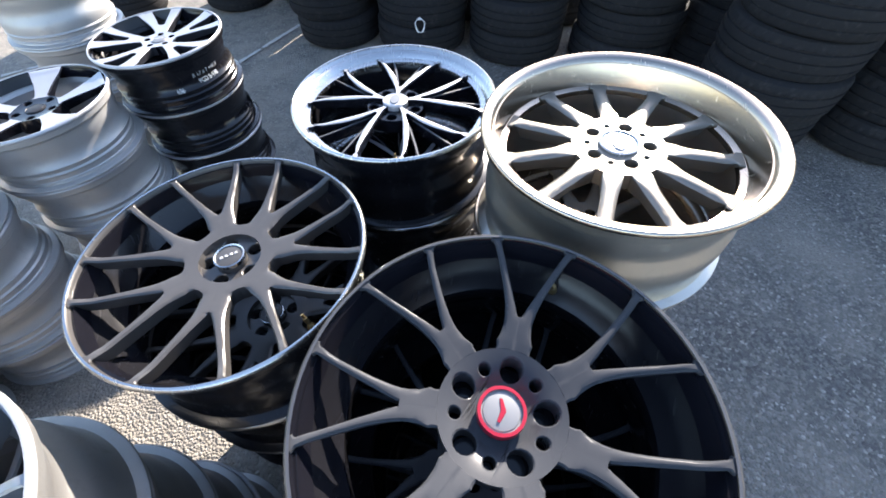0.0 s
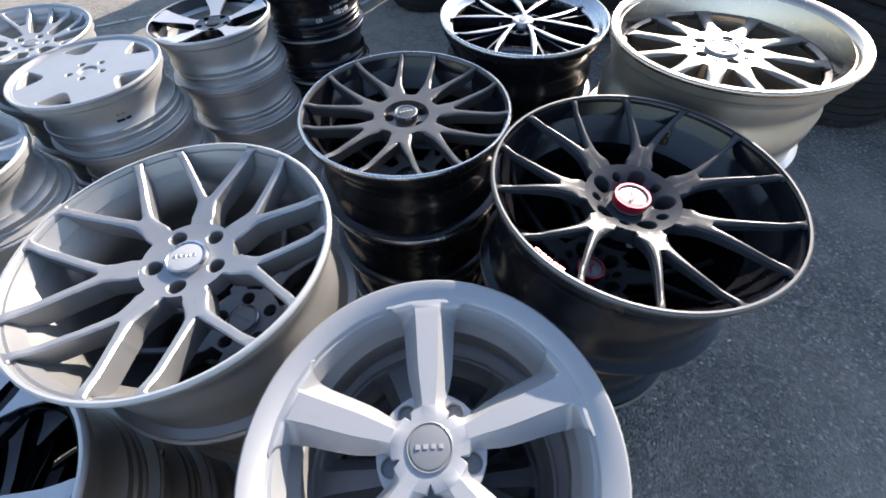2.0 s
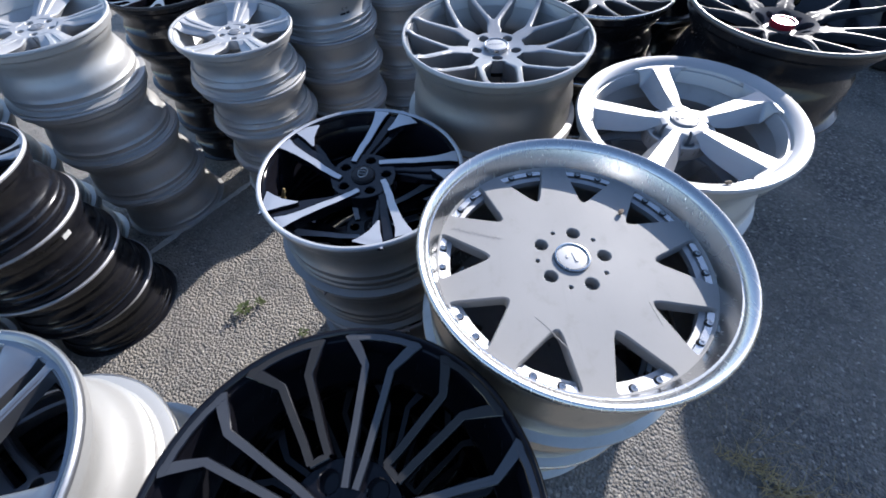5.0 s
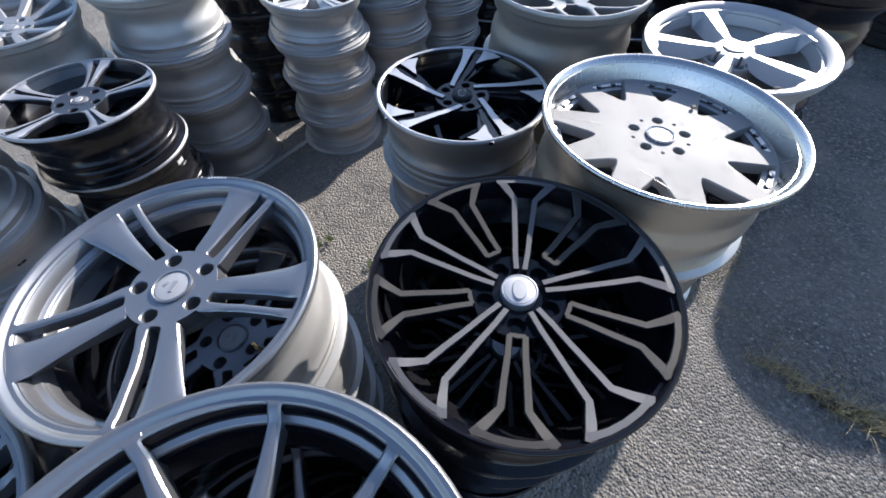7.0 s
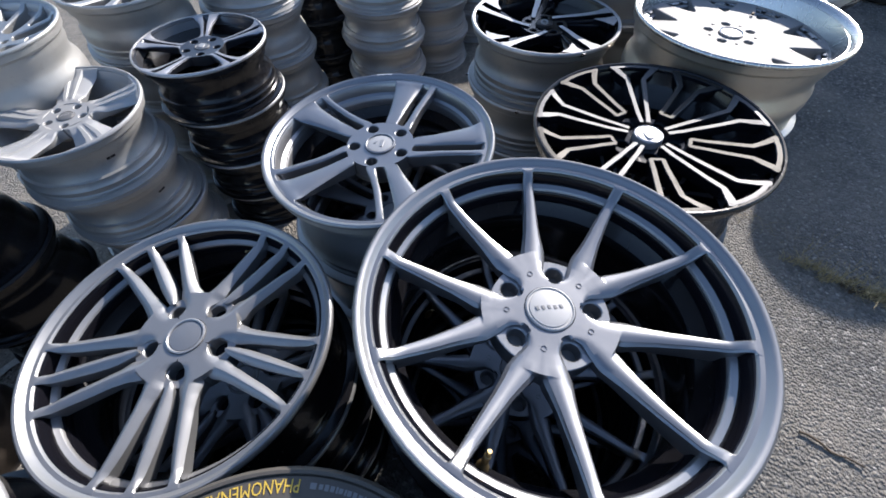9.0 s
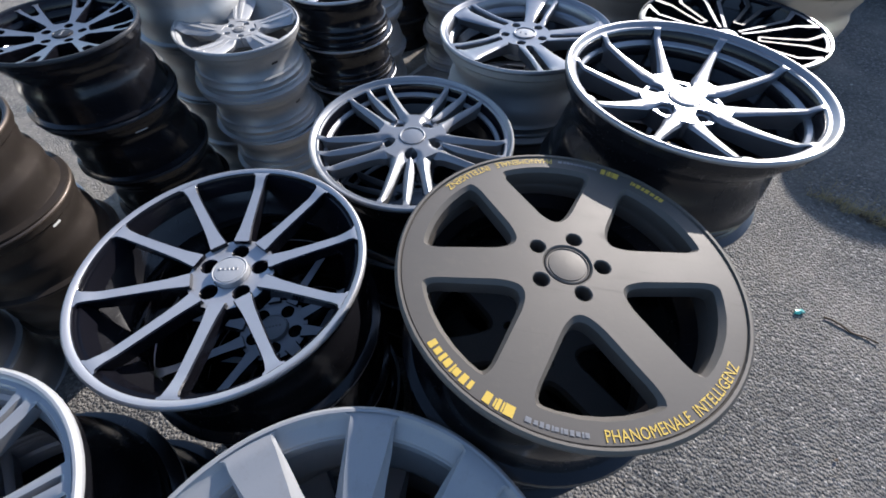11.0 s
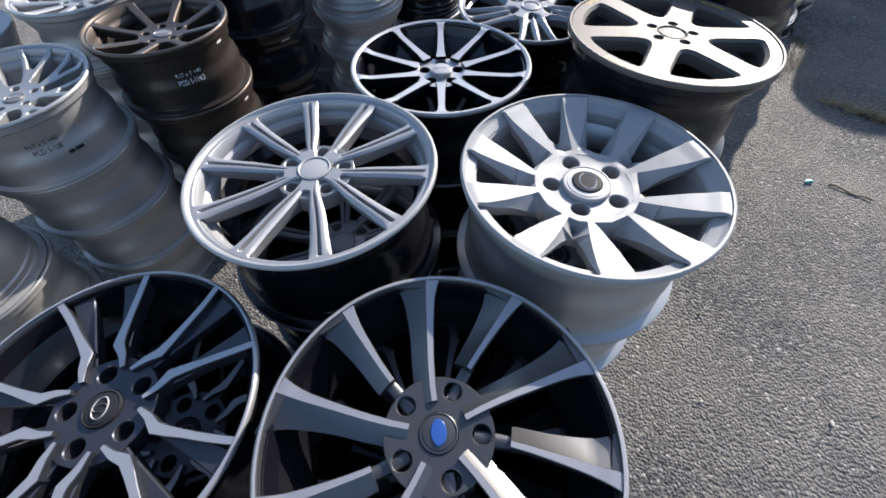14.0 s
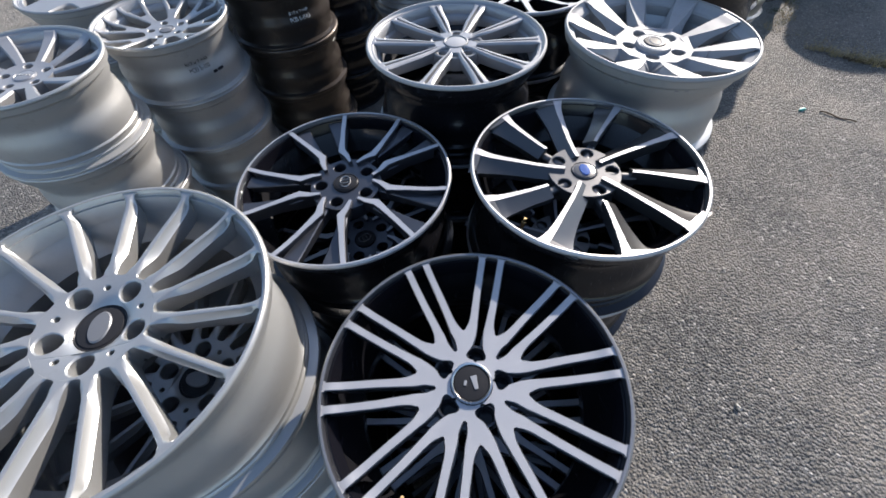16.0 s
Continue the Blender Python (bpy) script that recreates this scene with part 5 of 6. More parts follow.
def build_ground():
    near = [i * 0.08 for i in range(-70, 71)]
    far = [7, 9, 12, 18, 30, 60, 150, 400, 1200]
    xs = sorted([-0.8 + v for v in near] + [-0.8 + v for v in far] + [-0.8 - v for v in far])
    ys = sorted([-0.5 + v for v in near] + [-0.5 + v for v in far] + [-0.5 - v for v in far])
    verts = [(x, y, ground_z(x) + (0.004 * noise.noise((x * 1.7, y * 1.7, 0.3)) - 0.002 if abs(x) < 6 and abs(y) < 6 else 0)) for y in ys for x in xs]
    n = len(xs)
    faces = [(j * n + i, j * n + i + 1, (j + 1) * n + i + 1, (j + 1) * n + i) for j in range(len(ys) - 1) for i in range(n - 1)]
    ob = new("ground", make_mesh("ground", verts, faces, [M["asphalt"]]))
    return tagged(ob, "worn grey asphalt yard with exposed stone and sandy patches", "ground", kind="structure")


build_ground()


def painted_line(x0, y0, x1, y1, half, seed):
    """A worn parking line, broken where the paint has gone."""
    rnd = random.Random(seed)
    d = Vector((x1 - x0, y1 - y0))
    ln = d.length
    d.normalize()
    nrm = Vector((-d.y, d.x))
    verts, faces = [], []
    n = int(ln / 0.03)
    for k in range(n + 1):
        s = ln * k / n
        wl, wr = half * rnd.uniform(0.55, 1.05), half * rnd.uniform(0.55, 1.05)
        for q in (wl, -wr):
            p = Vector((x0, y0)) + d * s + nrm * q
            verts.append((p.x, p.y, ground_z(p.x) + 0.0045))
    for k in range(n):
        if rnd.random() < 0.93:
            faces.append((2 * k, 2 * k + 1, 2 * k + 3, 2 * k + 2))
    ob = new("painted_line", make_mesh("painted_line", verts, faces, [M["line"]]))
    tagged(ob, "worn white parking line on asphalt", "road marking", kind="structure")


painted_line(-3.0, -1.83, -1.72, 0.62, 0.022, 1)
painted_line(-1.62, 2.83, -0.85, 4.15, 0.022, 2)
painted_line(-3.9, 2.85, -2.7, 3.46, 0.022, 3)


# ---- stacks of rims ----
def stack(build, x, y, z_top, nx, ny, R, spin, n=4, seed=0, sway=0.006):
    """n alike rims on one another; the lean grows from none at the foot to (nx, ny) at the top."""
    rnd = random.Random(seed)
    z0 = ground_z(x)
    w = (z_top - z0) / n
    first, made = None, []
    for k in range(n):
        s = k / (n - 1) if n > 1 else 1
        top = k == n - 1
        dx, dy = (0, 0) if top else (rnd.uniform(-sway, sway), rnd.uniform(-sway, sway))
        # shift so that the top rim's upper edge is centred on x, y
        m = pose(x + dx - nx * (z_top - z0 - k * w) * s * 0.5, y + dy - ny * (z_top - z0 - k * w) * s * 0.5, z0 + k * w + (0.001 if k else 0), -math.degrees(ny) * s, math.degrees(nx) * s) @ pose(0, 0, 0, 0, 0, spin if top else rnd.uniform(0, 360))
        if first is None:
            first = build(R, w)
            first.matrix_basis = m
            made.append(first)
        else:
            made.append(copy_thing(first, m))
    return made


# the row beside the open yard
FRONT_ROW = [
    (design_deep_dish, 0.385, 0.637, 1.018, -0.045, -0.002, 0.272, 85),
    (design_red_cap, 0.105, 0.150, 0.970, 0, 0, 0.2625, 73.5),
    (design_five_ridge, -0.204, -0.294, 0.905, -0.055, -0.02, 0.244, 99),
    (design_notched, -0.464, -0.738, 0.941, 0, 0.028, 0.2655, 99),
    (design_black_twenty, -0.731, -1.173, 0.896, -0.025, 0.01, 0.252, 92),
    (design_ten_thin, -0.967, -1.669, 0.994, 0.024, 0.023, 0.257, 100),
    (design_six_window, -1.205, -2.144, 0.955, 0.028, 0.045, 0.247, 0),
    (design_ten_broad, -1.396, -2.617, 0.925, 0.007, 0.03, 0.244, 97),
    (design_fan, -1.594, -3.091, 0.867, -0.012, 0.028, 0.245, 105),
    (design_ten_pairs, -1.784, -3.559, 0.831, -0.035, 0.01, 0.242, 104.5),
]
SECOND_ROW = [
    (design_chrome_lip, -0.083, 0.923, 0.914, -0.008, -0.01, 0.258, 83),
    (design_mesh_dark, -0.373, 0.455, 0.886, 0, 0, 0.262, 117.5),
    (design_mesh_silver, -0.669, -0.049, 0.937, -0.008, -0.008, 0.259, 100),
    (design_turbine, -0.939, -0.489, 0.796, 0, 0.022, 0.250, 93.5),
    (design_twin_five, -1.307, -1.274, 0.885, -0.028, 0.005, 0.249, 84.5),
    (design_triple_five, -1.539, -1.732, 0.826, 0.011, -0.013, 0.245, 136),
    (design_ten_machined, -1.761, -2.184, 0.858, 0, 0.023, 0.244, 101),
    (design_ten_grooved, -1.927, -2.665, 0.901, -0.009, 0.02, 0.247, 114),
    (design_kinked, -2.121, -3.141, 0.814, -0.024, 0.009, 0.246, 106.5),
    (design_fifteen, -2.330, -3.587, 0.957, 0, 0, 0.252, 110),
]
THIRD_ROW = [
    (design_five_pairs, -1.052, 1.586, 0.779, -0.02, -0.02, 0.240, 105),
    (design_five_flat, -1.315, 1.187, 0.749, -0.03, 0, 0.239, 109),
    (design_five_slot, -1.563, 0.767, 0.744, -0.02, 0, 0.243, 84),
    (design_five_step, -1.762, 0.310, 0.711, 0.05, 0, 0.235, 114),
    (design_five_line, -2.171, -0.632, 0.714, 0, 0.019, 0.235, 113),
    (design_five_step, -2.417, -1.058, 0.707, 0.034, -0.017, 0.236, 122),
    (design_black_mesh, -2.80, -1.42, 0.82, 0.02, 0, 0.240, 20),
    (design_bronze_seven, -2.817, -1.965, 0.789, 0.02, 0.02, 0.235, 104),
    (design_white_mesh, -3.090, -2.362, 0.770, 0.011, 0, 0.242, 109),
    (design_silver_blades, -3.220, -2.840, 0.846, 0.04, 0.01, 0.235, 101),
]
BEHIND = [
    (design_silver_blades, -1.75, 2.02, 0.86, 0, 0, 0.24, 10),
    (design_white_mesh, -1.989, 0.983, 0.751, 0.04, -0.013, 0.240, 0),
    (design_black_mesh, -2.241, 0.561, 0.744, 0.06, -0.015, 0.240, 30),
    (design_five_step, -2.29, -0.007, 0.834, 0.04, -0.009, 0.241, 50),
    (design_silver_blades, -2.631, -0.361, 0.798, 0.05, -0.012, 0.239, 0),
    (design_white_mesh, -2.72, -0.904, 0.85, 0.014, 0.02, 0.239, 15),
    (design_silver_blades, -3.365, -1.717, 0.765, 0, 0.008, 0.240, 0),
    (design_five_slot, -3.731, -2.051, 0.717, 0.02, 0.02, 0.239, 30),
]
STACKS = FRONT_ROW + SECOND_ROW + THIRD_ROW + BEHIND
BUILT = [stack(*row, seed=s_n + 11) for s_n, row in enumerate(STACKS)]

# only the top rim of its stack carries the yellow lettering
for made, row in zip(BUILT, STACKS):
    if row[0] is design_six_window:
        for rim in made[:-1]:
            for child in [c for c in rim.children if "lettering" in c.name]:
                bpy.data.objects.remove(child)


def barrel_r(R, w, z, drop=0.032):
    """Outer radius of a barrel at height z over its foot."""
    pts = sorted(((q[1], q[0]) for q in barrel_profile(R, w, drop, False)[0][:14]), key=lambda q: q[0])
    return float(np.interp(z, [q[0] for q in pts], [q[1] for q in pts])) + 0.0012


def find_stack(build, x):
    k = min((i for i, r in enumerate(STACKS) if r[0] is build), key=lambda i: abs(STACKS[i][1] - x))
    r = STACKS[k]
    return BUILT[k], r[6], (r[3] - ground_z(r[1])) / 4, r[7]


def scribble(build, x, level, lines, world_deg, mat_, size=0.02, drop=0.032, low=0.09):
    """Marker writing round a rim's barrel; a number in place of a word is an unreadable word of that length."""
    made, R, w, spin = find_stack(build, x)
    ob = made[level]
    turn = radians(world_deg) - ob.matrix_basis.to_euler().z
    z = w - low
    for row in lines:
        if isinstance(row, str):
            bent_writing("marker_writing", row, size, ob, mat_, lambda q: barrel_r(R, w, q, drop), turn, z, squeeze=0.9)
        else:
            bar_marks(ob, R, w, drop, turn, z, row, size * 0.55, mat_)
        z -= size * 1.25


def bar_marks(ob, R, w, drop, turn, z, widths, high, mat_):
    V, F = [], []
    x = -sum(widths) / 2
    for wd in widths:
        o, n = len(V), 4
        for k in range(n + 1):
            for h in (0, high):
                zz = z + h - high / 2
                r = barrel_r(R, w, zz, drop)
                a = turn + (x + wd * 0.85 * k / n) / r
                V.append((r * math.cos(a), r * math.sin(a), zz))
        F += [(o + 2 * k, o + 2 * k + 2, o + 2 * k + 3, o + 2 * k + 1) for k in range(n)]
        x += wd
    part("marking", make_mesh("marking", V, F, [mat_]), ob)


scribble(design_five_pairs, -1.05, 3, ["R 17 x 7 +40.5", "PCD 5-108"], -30, M["marker_white"], 0.021, drop=0.018)
scribble(design_five_pairs, -1.05, 3, ["636"], -62, M["marker_white"], 0.021, drop=0.018, low=0.125)
scribble(design_bronze_seven, -2.8, 3, ["R17 x 7 +49", "PCD 5-114,3"], -42, M["marker_white"], 0.019, drop=0.017, low=0.10)
scribble(design_bronze_seven, -2.8, 3, [(0.03,)], 0, M["marker_white"], 0.014, drop=0.017, low=0.05)
scribble(design_bronze_seven, -2.8, 2, [(0.032,)], 2, M["marker_white"], 0.014, drop=0.017, low=0.05)
scribble(design_white_mesh, -3.09, 3, ["R17 x 7 +40", "PCD 5-100"], -38, M["marker_black"], 0.019, drop=0.019, low=0.095)
scribble(design_white_mesh, -3.09, 3, [(0.02, 0.03)], -22, M["marker_black"], 0.019, drop=0.019, low=0.145)
scribble(design_five_line, -2.17, 2, [(0.036,)], 4, M["marker_white"], 0.034, drop=0.026, low=0.05)
scribble(design_black_mesh, -2.80, 2, [(0.05,)], -30, M["marker_white"], 0.012, drop=0.03, low=0.06)
scribble(design_five_slot, -1.56, 3, ["R 16", (0.03, 0.02)], -40, M["marker_black"], 0.016, drop=0.024, low=0.085)
scribble(design_five_step, -2.417, 3, [(0.012, 0.018)], -28, M["marker_black"], 0.016, 0.032, low=0.09)
scribble(design_five_step, -2.417, 2, [(0.012, 0.018)], -12, M["marker_black"], 0.016, 0.032, low=0.09)
scribble(design_fan, -1.594, 3, [(0.022, 0.018), (0.018, 0.016, 0.018, 0.016)], -20, M["marker_white"], 0.017, low=0.10)


def lip_marks(build, x, r_off, deg0, widths, high, mat_):
    """Short bars along a rim's lip, for lettering too fine to read."""
    made, R, w, spin = find_stack(build, x)
    V, F = [], []
    a = radians(deg0 - spin)
    for wd in widths:
        o = len(V)
        for k in range(3):
            for h in (0, high):
                r = R - r_off - h
                b = a + wd * 0.8 * k / 2 / r
                V.append((r * math.cos(b), r * math.sin(b), w + 0.0006 - (h + max(0, r_off - 0.0075)) * 0.35))
        F += [(o + 2 * k, o + 2 * k + 1, o + 2 * k + 3, o + 2 * k + 2) for k in range(2)]
        a += wd / (R - r_off)
    part("lip_lettering", make_mesh("lip_lettering", V, F, [mat_]), made[-1])


lip_marks(design_red_cap, 0.1, 0.009, 222, [0.013, 0.011, 0.012, 0.010, 0.012], 0.005, M["red"])
lip_marks(design_twin_five, -1.3, 0.005, 96, [0.006, 0.007, 0.006, 0.008, 0.006, 0.007], 0.003, M["marker_white"])


# ---- tyres ----
def tyre_meshes(R, r_in, w):
    """A tyre lying flat, as two bulged sidewalls and a grooved tread with cut shoulder blocks."""
    side = [(r_in, 0.02), (r_in - 0.004, 0.006), (r_in + 0.004, 0.0), (r_in + 0.02, 0.004), (r_in + 0.05, -0.006), (R - 0.035, -0.002), (R - 0.012, 0.012)]
    tread = [(R - 0.012, 0.012), (R - 0.003, 0.026), (R - 0.001, 0.05), (R - 0.009, 0.053), (R - 0.009, 0.060), (R, 0.063), (R + 0.001, w / 2 - 0.006), (R - 0.008, w / 2 - 0.003)]
    tread = tread + [(r, w - z) for r, z in reversed(tread)]
    seg, out = 132, []
    for prof, cuts in ((side, ()), ([(r, w - z) for r, z in reversed(side)], ()), (tread, (1, 2, len(tread) - 2, len(tread) - 3))):
        n = len(prof)
        verts, faces = [], []
        for k in range(seg):
            a = 2 * math.pi * k / seg
            for i, (r, z) in enumerate(prof):
                q = r - 0.007 if k % 3 == 0 and i in cuts else r
                verts.append((q * math.cos(a), q * math.sin(a), z))
        for k in range(seg):
            k2 = (k + 1) % seg
            faces += [(k * n + i, k2 * n + i, k2 * n + i + 1, k * n + i + 1) for i in range(n - 1)]
        out.append(make_mesh("tyre", verts, faces, [M["rubber"]], None, 32))
    return out


TYRE = {}


def tyre_stack(x, y, n, R=0.325, w=0.205, seed=0):
    rnd = random.Random(seed)
    key = (R, w)
    if key not in TYRE:
        TYRE[key] = tyre_meshes(R, R - 0.115, w)
    made = []
    for k in range(n):
        ob = new("tyre")
        made.append(ob)
        for nm, me in zip(("sidewall", "sidewall", "tread"), TYRE[key]):
            part(nm, me, ob)
        ob.matrix_basis = pose(x + rnd.uniform(-0.02, 0.02), y + rnd.uniform(-0.02, 0.02), ground_z(x) + k * (w - 0.003) + 0.008, 0, 0, rnd.uniform(0, 360))
        tagged(ob, "used black car tyre lying in a stack", "tyre", "stacked tyres")
    return made


# the stack at (2.565, 1.97) is added to cast shade on the right-hand asphalt
for t_n, (tx, ty, tn, tr) in enumerate([(-2.95, 4.2, 5, 0.32), (-1.85, 4.25, 5, 0.32), (-0.78, 3.38, 6, 0.32), (-0.09, 3.24, 6, 0.335), (0.62, 3.12, 6, 0.345), (1.34, 2.92, 6, 0.35), (1.89, 2.105, 7, 0.345), (2.565, 1.97, 7, 0.345), (2.05, 2.86, 7, 0.34),
                                    (-0.45, 4.0, 7, 0.33), (0.27, 3.86, 7, 0.33), (1.0, 3.72, 7, 0.33), (-1.15, 4.3, 7, 0.33), (-0.75, 4.85, 7, 0.33)]):
    pile = tyre_stack(tx, ty, tn, tr, 0.205, t_n)
    if t_n == 3:
        # a chalk ring drawn on one tread
        ob = pile[1]
        inv = ob.matrix_basis.inverted()
        V, F = [], []
        for k in range(28):
            b = 2 * math.pi * k / 28
            for r in (0.034 + 0.004 * math.sin(3 * b), 0.044 + 0.003 * math.sin(5 * b)):
                a = -math.pi / 2 + (r * 0.8 * math.cos(b) - 0.01) / tr
                V.append(inv @ Vector((tx + (tr + 0.012) * math.cos(a), ty + (tr + 0.012) * math.sin(a), 0.25 + r * 1.15 * math.sin(b))))
            F.append((2 * k, 2 * k + 1, (2 * k + 3) % 56, (2 * k + 2) % 56))
        part("chalk_mark", make_mesh("chalk_mark", V, F, [M["marker_white"]]), ob, "white chalk ring")


# ---- scratches and flecks on the flat-faced rim ----
def scratch(build, x, z_face, x0, y0, x1, y1, n, amp, wide, mat_, seed):
    """A scrawled line cut into a rim's face, from one world point to another."""
    made, R, w, spin = find_stack(build, x)
    ob = made[-1]
    inv = ob.matrix_basis.inverted()
    rnd = random.Random(seed)
    rows = []
    for k in range(n):
        s = k / (n - 1)
        p = inv @ Vector((x0 + (x1 - x0) * s, y0 + (y1 - y0) * s + amp * (1 if k % 2 else -1) * rnd.uniform(0.2, 1.0) * (1 - 0.5 * s), z_face))
        rows.append((p.x, p.y, w - 0.0505, wide * rnd.uniform(0.6, 1.2), 0.002))
    v, f, i = sweep(rows, "flat", 0.0001)
    part("scratch", make_mesh("scratch", v, f, [mat_], [0] * len(f)), ob, "scrawled scratch")


scratch(design_notched, -0.46, 0.89, -0.679, -0.709, -0.588, -0.716, 22, 0.006, 0.0009, M["cast_dark"], 4)
scratch(design_notched, -0.46, 0.89, -0.520, -0.860, -0.470, -0.905, 4, 0.002, 0.0006, M["cast_dark"], 6)
scratch(design_notched, -0.46, 0.89, -0.345, -0.800, -0.330, -0.840, 3, 0.001, 0.0006, M["cast_dark"], 8)


# ---- small things on the ground ----
def blades(name, label, cx, cy, rx, ry, n, h0, h1, mat_, seed, lean=0.6, width=0.0016):
    """A tuft of bent grass blades, each with a fold down its length."""
    rnd = random.Random(seed)
    V, F = [], []
    for _ in range(n):
        a, q = rnd.uniform(0, 6.283), rnd.random() ** 0.6
        x, y = cx + rx * q * math.cos(a), cy + ry * q * math.sin(a)
        z = ground_z(x) - 0.002
        h, t = rnd.uniform(h0, h1), rnd.uniform(0, 6.283)
        le = rnd.uniform(0.15, 1.0) * lean * h
        dx, dy = math.cos(t), math.sin(t)
        o = len(V)
        for k in range(4):
            s = k / 3
            wd = width * (1 - 0.85 * s)
            px, py, pz = x + dx * le * s * s, y + dy * le * s * s, z + h * s * (1 - 0.25 * s * lean)
            V += [(px - dy * wd, py + dx * wd, pz), (px, py, pz + wd * 0.6), (px + dy * wd, py - dx * wd, pz)]
        for k in range(3):
            b = o + 3 * k
            F += [(b, b + 1, b + 4, b + 3), (b + 1, b + 2, b + 5, b + 4)]
    ob = new(name, make_mesh(name, V, F, [mat_]))
    return tagged(ob, label, "grass", kind="stuff")


rg = random.Random(5)
for k in range(10):
    u = k / 9
    blades("dry_grass", "dry straw-coloured grass tuft in a crack of the asphalt", 0.26 + 0.42 * u + rg.uniform(-0.015, 0.015), -0.80 - 0.17 * u + rg.uniform(-0.025, 0.025), 0.045 + 0.03 * u, 0.026, 34 + int(34 * u), 0.02, 0.060 + 0.050 * u, M["dry_grass"], 40 + k, 1.5, 0.0021)
for k in range(4):
    blades("dead_leaves", "low brown dead leaves caught in the dry grass", 0.46 + 0.07 * k, -0.90 - 0.025 * k, 0.05, 0.025, 46, 0.010, 0.028, M["stick"], 140 + k, 1.2, 0.0042)
for k in range(6):
    blades("dry_grass", "thin dry grass stalks lying on the asphalt", 0.16 + 0.09 * k, -0.60 - 0.045 * k, 0.09, 0.06, 8, 0.05, 0.12, M["dry_grass"], 60 + k, 2.0, 0.0010)
for k, (gx, gy) in enumerate([(-0.17, -0.42), (0.33, -0.16), (0.16, -0.42), (0.27, -0.30), (0.20, -0.24), (0.10, -0.52), (0.37, -0.06), (0.24, -0.38)]):
    blades("grass_tuft", "yellow-green grass growing at the foot of a rim stack", gx, gy, 0.06, 0.07, 70, 0.008, 0.04, M["dry_grass"] if k % 2 else M["green_leaf"], 80 + k, 0.9)


def weed(x, y, size, seed):
    """A low weed: a rosette of small pointed leaves on short stems."""
    rnd = random.Random(seed)
    V, F = [], []
    for _ in range(34):
        a, r, h = rnd.uniform(0, 6.283), size * rnd.uniform(0.1, 1.0), size * rnd.uniform(0.15, 0.8)
        c, s = math.cos(a), math.sin(a)
        ln, wd = size * rnd.uniform(0.35, 0.6), size * rnd.uniform(0.10, 0.18)
        o = len(V)
        px, py, pz = x + c * r * 0.5, y + s * r * 0.5, ground_z(x) + h
        V += [(px, py, pz), (px + c * ln * 0.5 - s * wd, py + s * ln * 0.5 + c * wd, pz + 0.25 * ln), (px + c * ln, py + s * ln, pz + 0.1 * ln), (px + c * ln * 0.5 + s * wd, py + s * ln * 0.5 - c * wd, pz + 0.25 * ln), (px + c * ln * 0.5, py + s * ln * 0.5, pz + 0.12 * ln),
              (x, y, ground_z(x)), (x + 0.002, y + 0.002, ground_z(x))]
        F += [(o, o + 4, o + 1), (o + 1, o + 4, o + 2), (o + 2, o + 4, o + 3), (o + 3, o + 4, o), (o + 5, o + 6, o)]
    ob = new("weed", make_mesh("weed", V, F, [M["green_leaf"]], None, 80))
    tagged(ob, "small green weed growing out of the asphalt", "plant", kind="thing")


weed(-1.60, -0.56, 0.042, 3)
weed(-1.545, -0.52, 0.028, 4)
weed(-1.30, -0.62, 0.026, 6)


def twig():
    rnd = random.Random(9)
    rows = [(-0.09 + 0.18 * k / 8, 0.006 * math.sin(k * 1.1) + rnd.uniform(-0.002, 0.002), 0.008 + 0.002 * math.sin(k), 0.0045 - 0.0003 * k, 0.006) for k in range(9)]
    v, f, i = sweep(rows, "round")
    ob = new("twig", make_mesh("twig", v, f, [M["stick"]], [0] * len(f)))
    ob.matrix_basis = pose(0.13, -1.547, 0, 0, 0, -28)
    tagged(ob, "short dry brown twig lying on the asphalt", "twig")


twig()


def scrap(x, y, size, mat_, name, label, cat, seed, turn=0.0, z=None):
    """A crumpled flat scrap with some thickness."""
    rnd = random.Random(seed)
    bm = bmesh.new()
    n = 9
    ring = [(size * rnd.uniform(0.6, 1.1) * math.cos(6.283 * k / n), size * 0.55 * rnd.uniform(0.6, 1.1) * math.sin(6.283 * k / n)) for k in range(n)]
    up = [bm.verts.new((a, b, 0.004 + size * rnd.uniform(0.08, 0.3))) for a, b in ring]
    lo = [bm.verts.new((a * 0.97, b * 0.97, 0.002)) for a, b in ring]
    mid = bm.verts.new((0, 0, 0.004 + size * 0.3))
    for k in range(n):
        j = (k + 1) % n
        bm.faces.new((up[k], up[j], mid))
        bm.faces.new((lo[k], lo[j], up[j], up[k]))
    bm.faces.new(list(reversed(lo)))
    me = bpy.data.meshes.new(name)
    bm.to_mesh(me)
    bm.free()
    me.materials.append(mat_)
    ob = new(name, me)
    ob.matrix_basis = pose(x, y, ground_z(x) if z is None else z, 0, 0, turn)
    tagged(ob, label, cat)


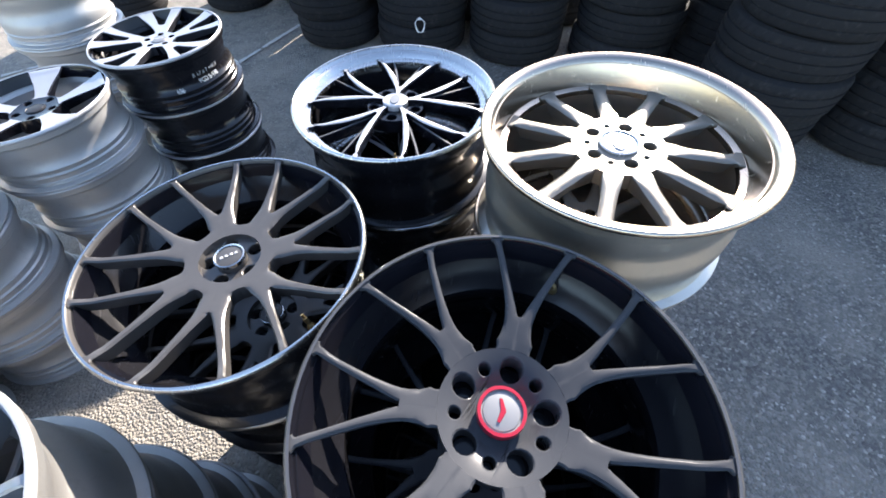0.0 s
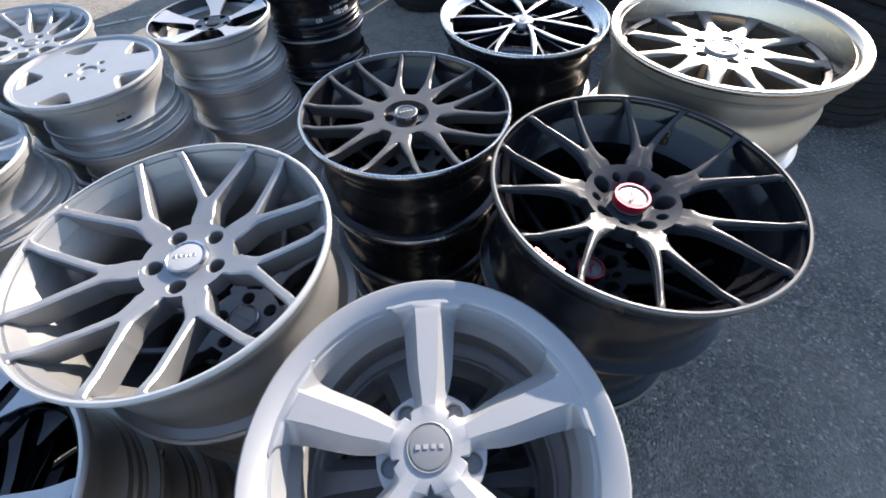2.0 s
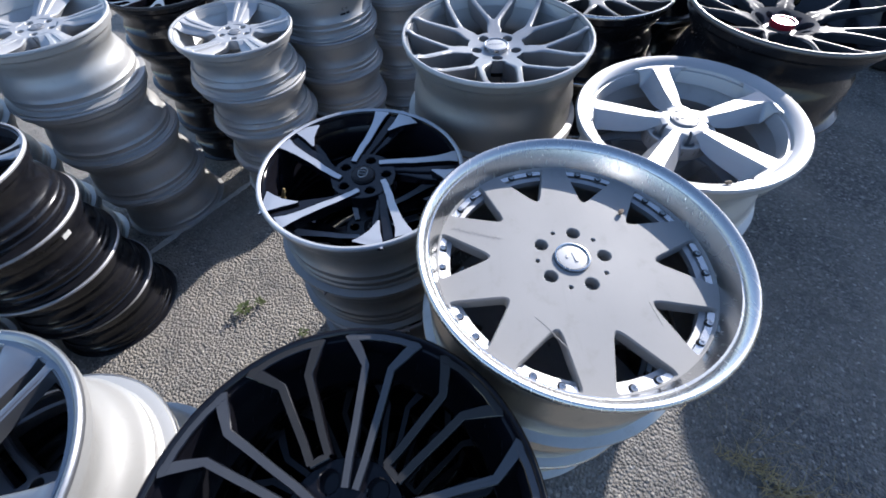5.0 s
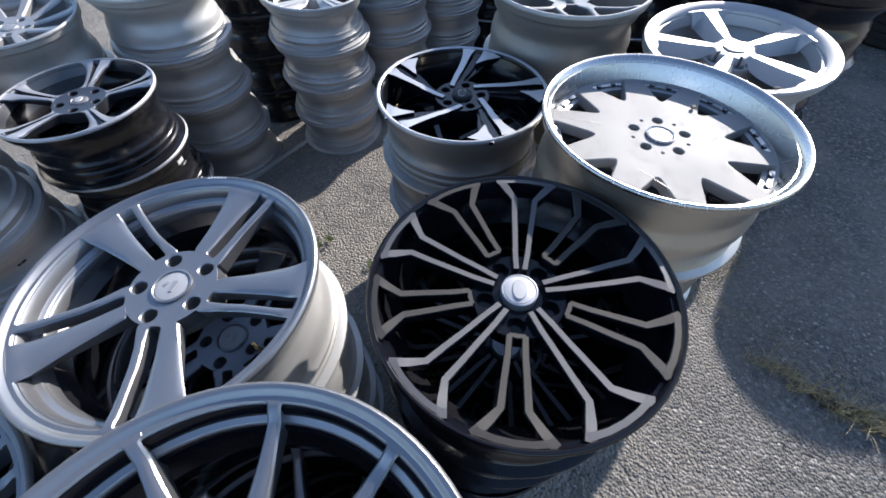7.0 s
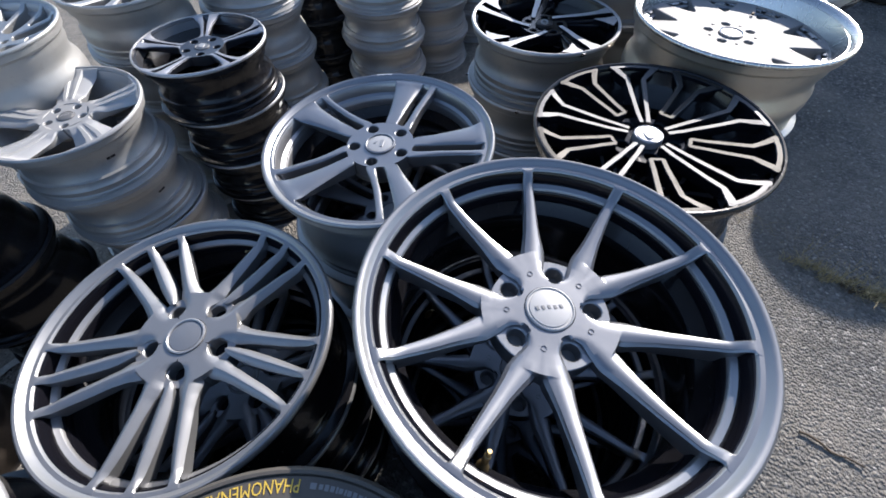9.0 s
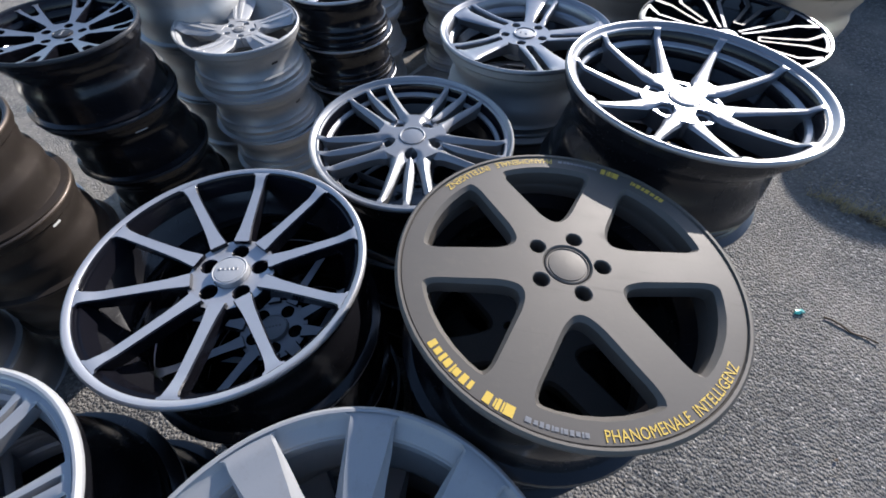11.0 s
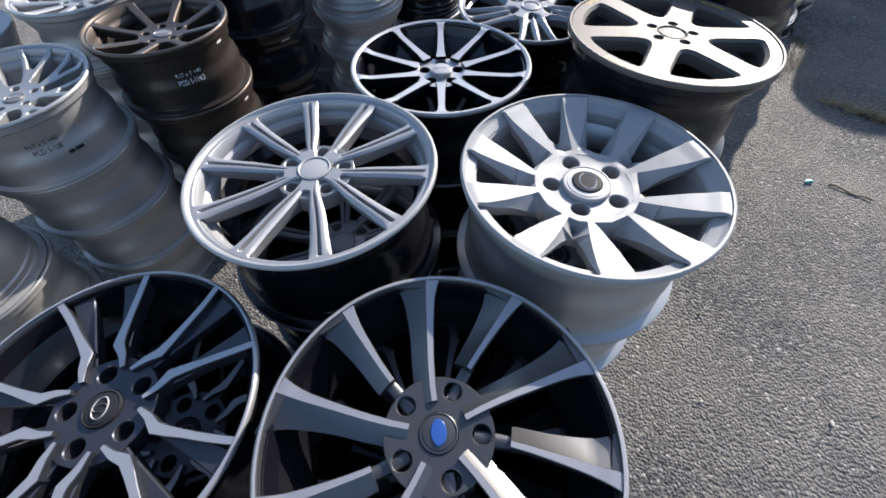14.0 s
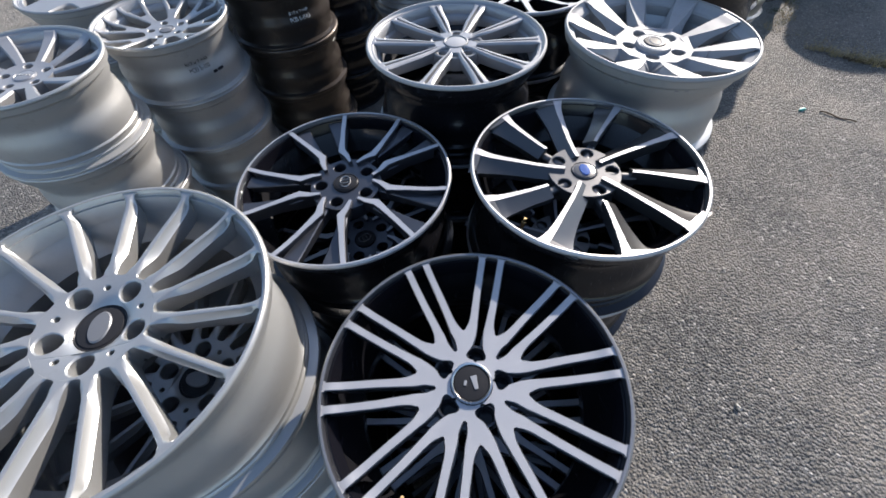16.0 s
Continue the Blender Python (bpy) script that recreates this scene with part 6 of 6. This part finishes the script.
scrap(-0.042, -1.499, 0.026, M["teal"], "plastic_scrap", "crumpled scrap of teal plastic on the asphalt", "litter", 3, 20)
scrap(-0.70, -2.34, 0.008, M["stick"], "bark_chip", "small dark chip lying on the asphalt", "litter", 4, 60)
scrap(-0.755, -2.69, 0.009, M["paper"], "stone_chip", "pale stone chip lying on the asphalt", "litter", 5, 10)
scrap(-0.345, -2.69, 0.012, M["paper"], "stone_chip", "pale stone chip lying on the asphalt", "litter", 6, 80)
scrap(-0.85, -3.27, 0.013, M["paper"], "dry_leaf", "small curled pale leaf on the asphalt", "leaf", 7, 120)
scrap(-0.10, -2.05, 0.010, M["stick"], "dry_leaf", "small curled brown leaf on the asphalt", "leaf", 8, 33)
scrap(0.85, 0.35, 0.010, M["paper"], "dry_leaf", "small curled pale leaf on the asphalt", "leaf", 9, 12)


scrap(-0.375, -0.616, 0.009, M["stick"], "leaf_fragment", "brown leaf fragment lying on a silver rim's face", "leaf", 10, 60, 0.889)
scrap(-0.169, -0.508, 0.009, M["stick"], "leaf_fragment", "brown leaf fragment lying on a rim's lip", "leaf", 11, 20, 0.896)


def loose_stones():
    """Loose grit: many small broken stones, thickest along the stacks' feet."""
    rnd = random.Random(21)
    V, F = [], []
    for _ in range(2600):
        if rnd.random() < 0.6:
            s = rnd.random()
            x, y = 0.5 - 2.2 * s + rnd.gauss(0.25, 0.35), 0.6 - 4.4 * s + rnd.gauss(0, 0.2)
        else:
            x, y = rnd.uniform(-2.9, 1.6), rnd.uniform(-4.0, 1.2)
        r = 0.0012 + 0.0030 * rnd.random() ** 3
        o, z = len(V), ground_z(x) + 0.001
        t = rnd.uniform(0, 6.28)
        for k in range(5):
            a = t + 6.283 * k / 5
            V.append((x + r * rnd.uniform(0.7, 1.2) * math.cos(a), y + r * rnd.uniform(0.7, 1.2) * math.sin(a), z - 0.002))
        for k in range(5):
            a = t + 0.4 + 6.283 * k / 5
            V.append((x + r * 0.75 * rnd.uniform(0.6, 1.1) * math.cos(a), y + r * 0.75 * rnd.uniform(0.6, 1.1) * math.sin(a), z + r * rnd.uniform(0.35, 0.7)))
        for k in range(5):
            j = (k + 1) % 5
            F.append((o + k, o + j, o + 5 + j, o + 5 + k))
        F.append(tuple(o + 5 + k for k in range(5)))
    ob = new("gravel", make_mesh("gravel", V, F, [M["gravel"]], None, 20))
    tagged(ob, "loose grey and tan grit scattered on the asphalt", "gravel", kind="stuff")


loose_stones()
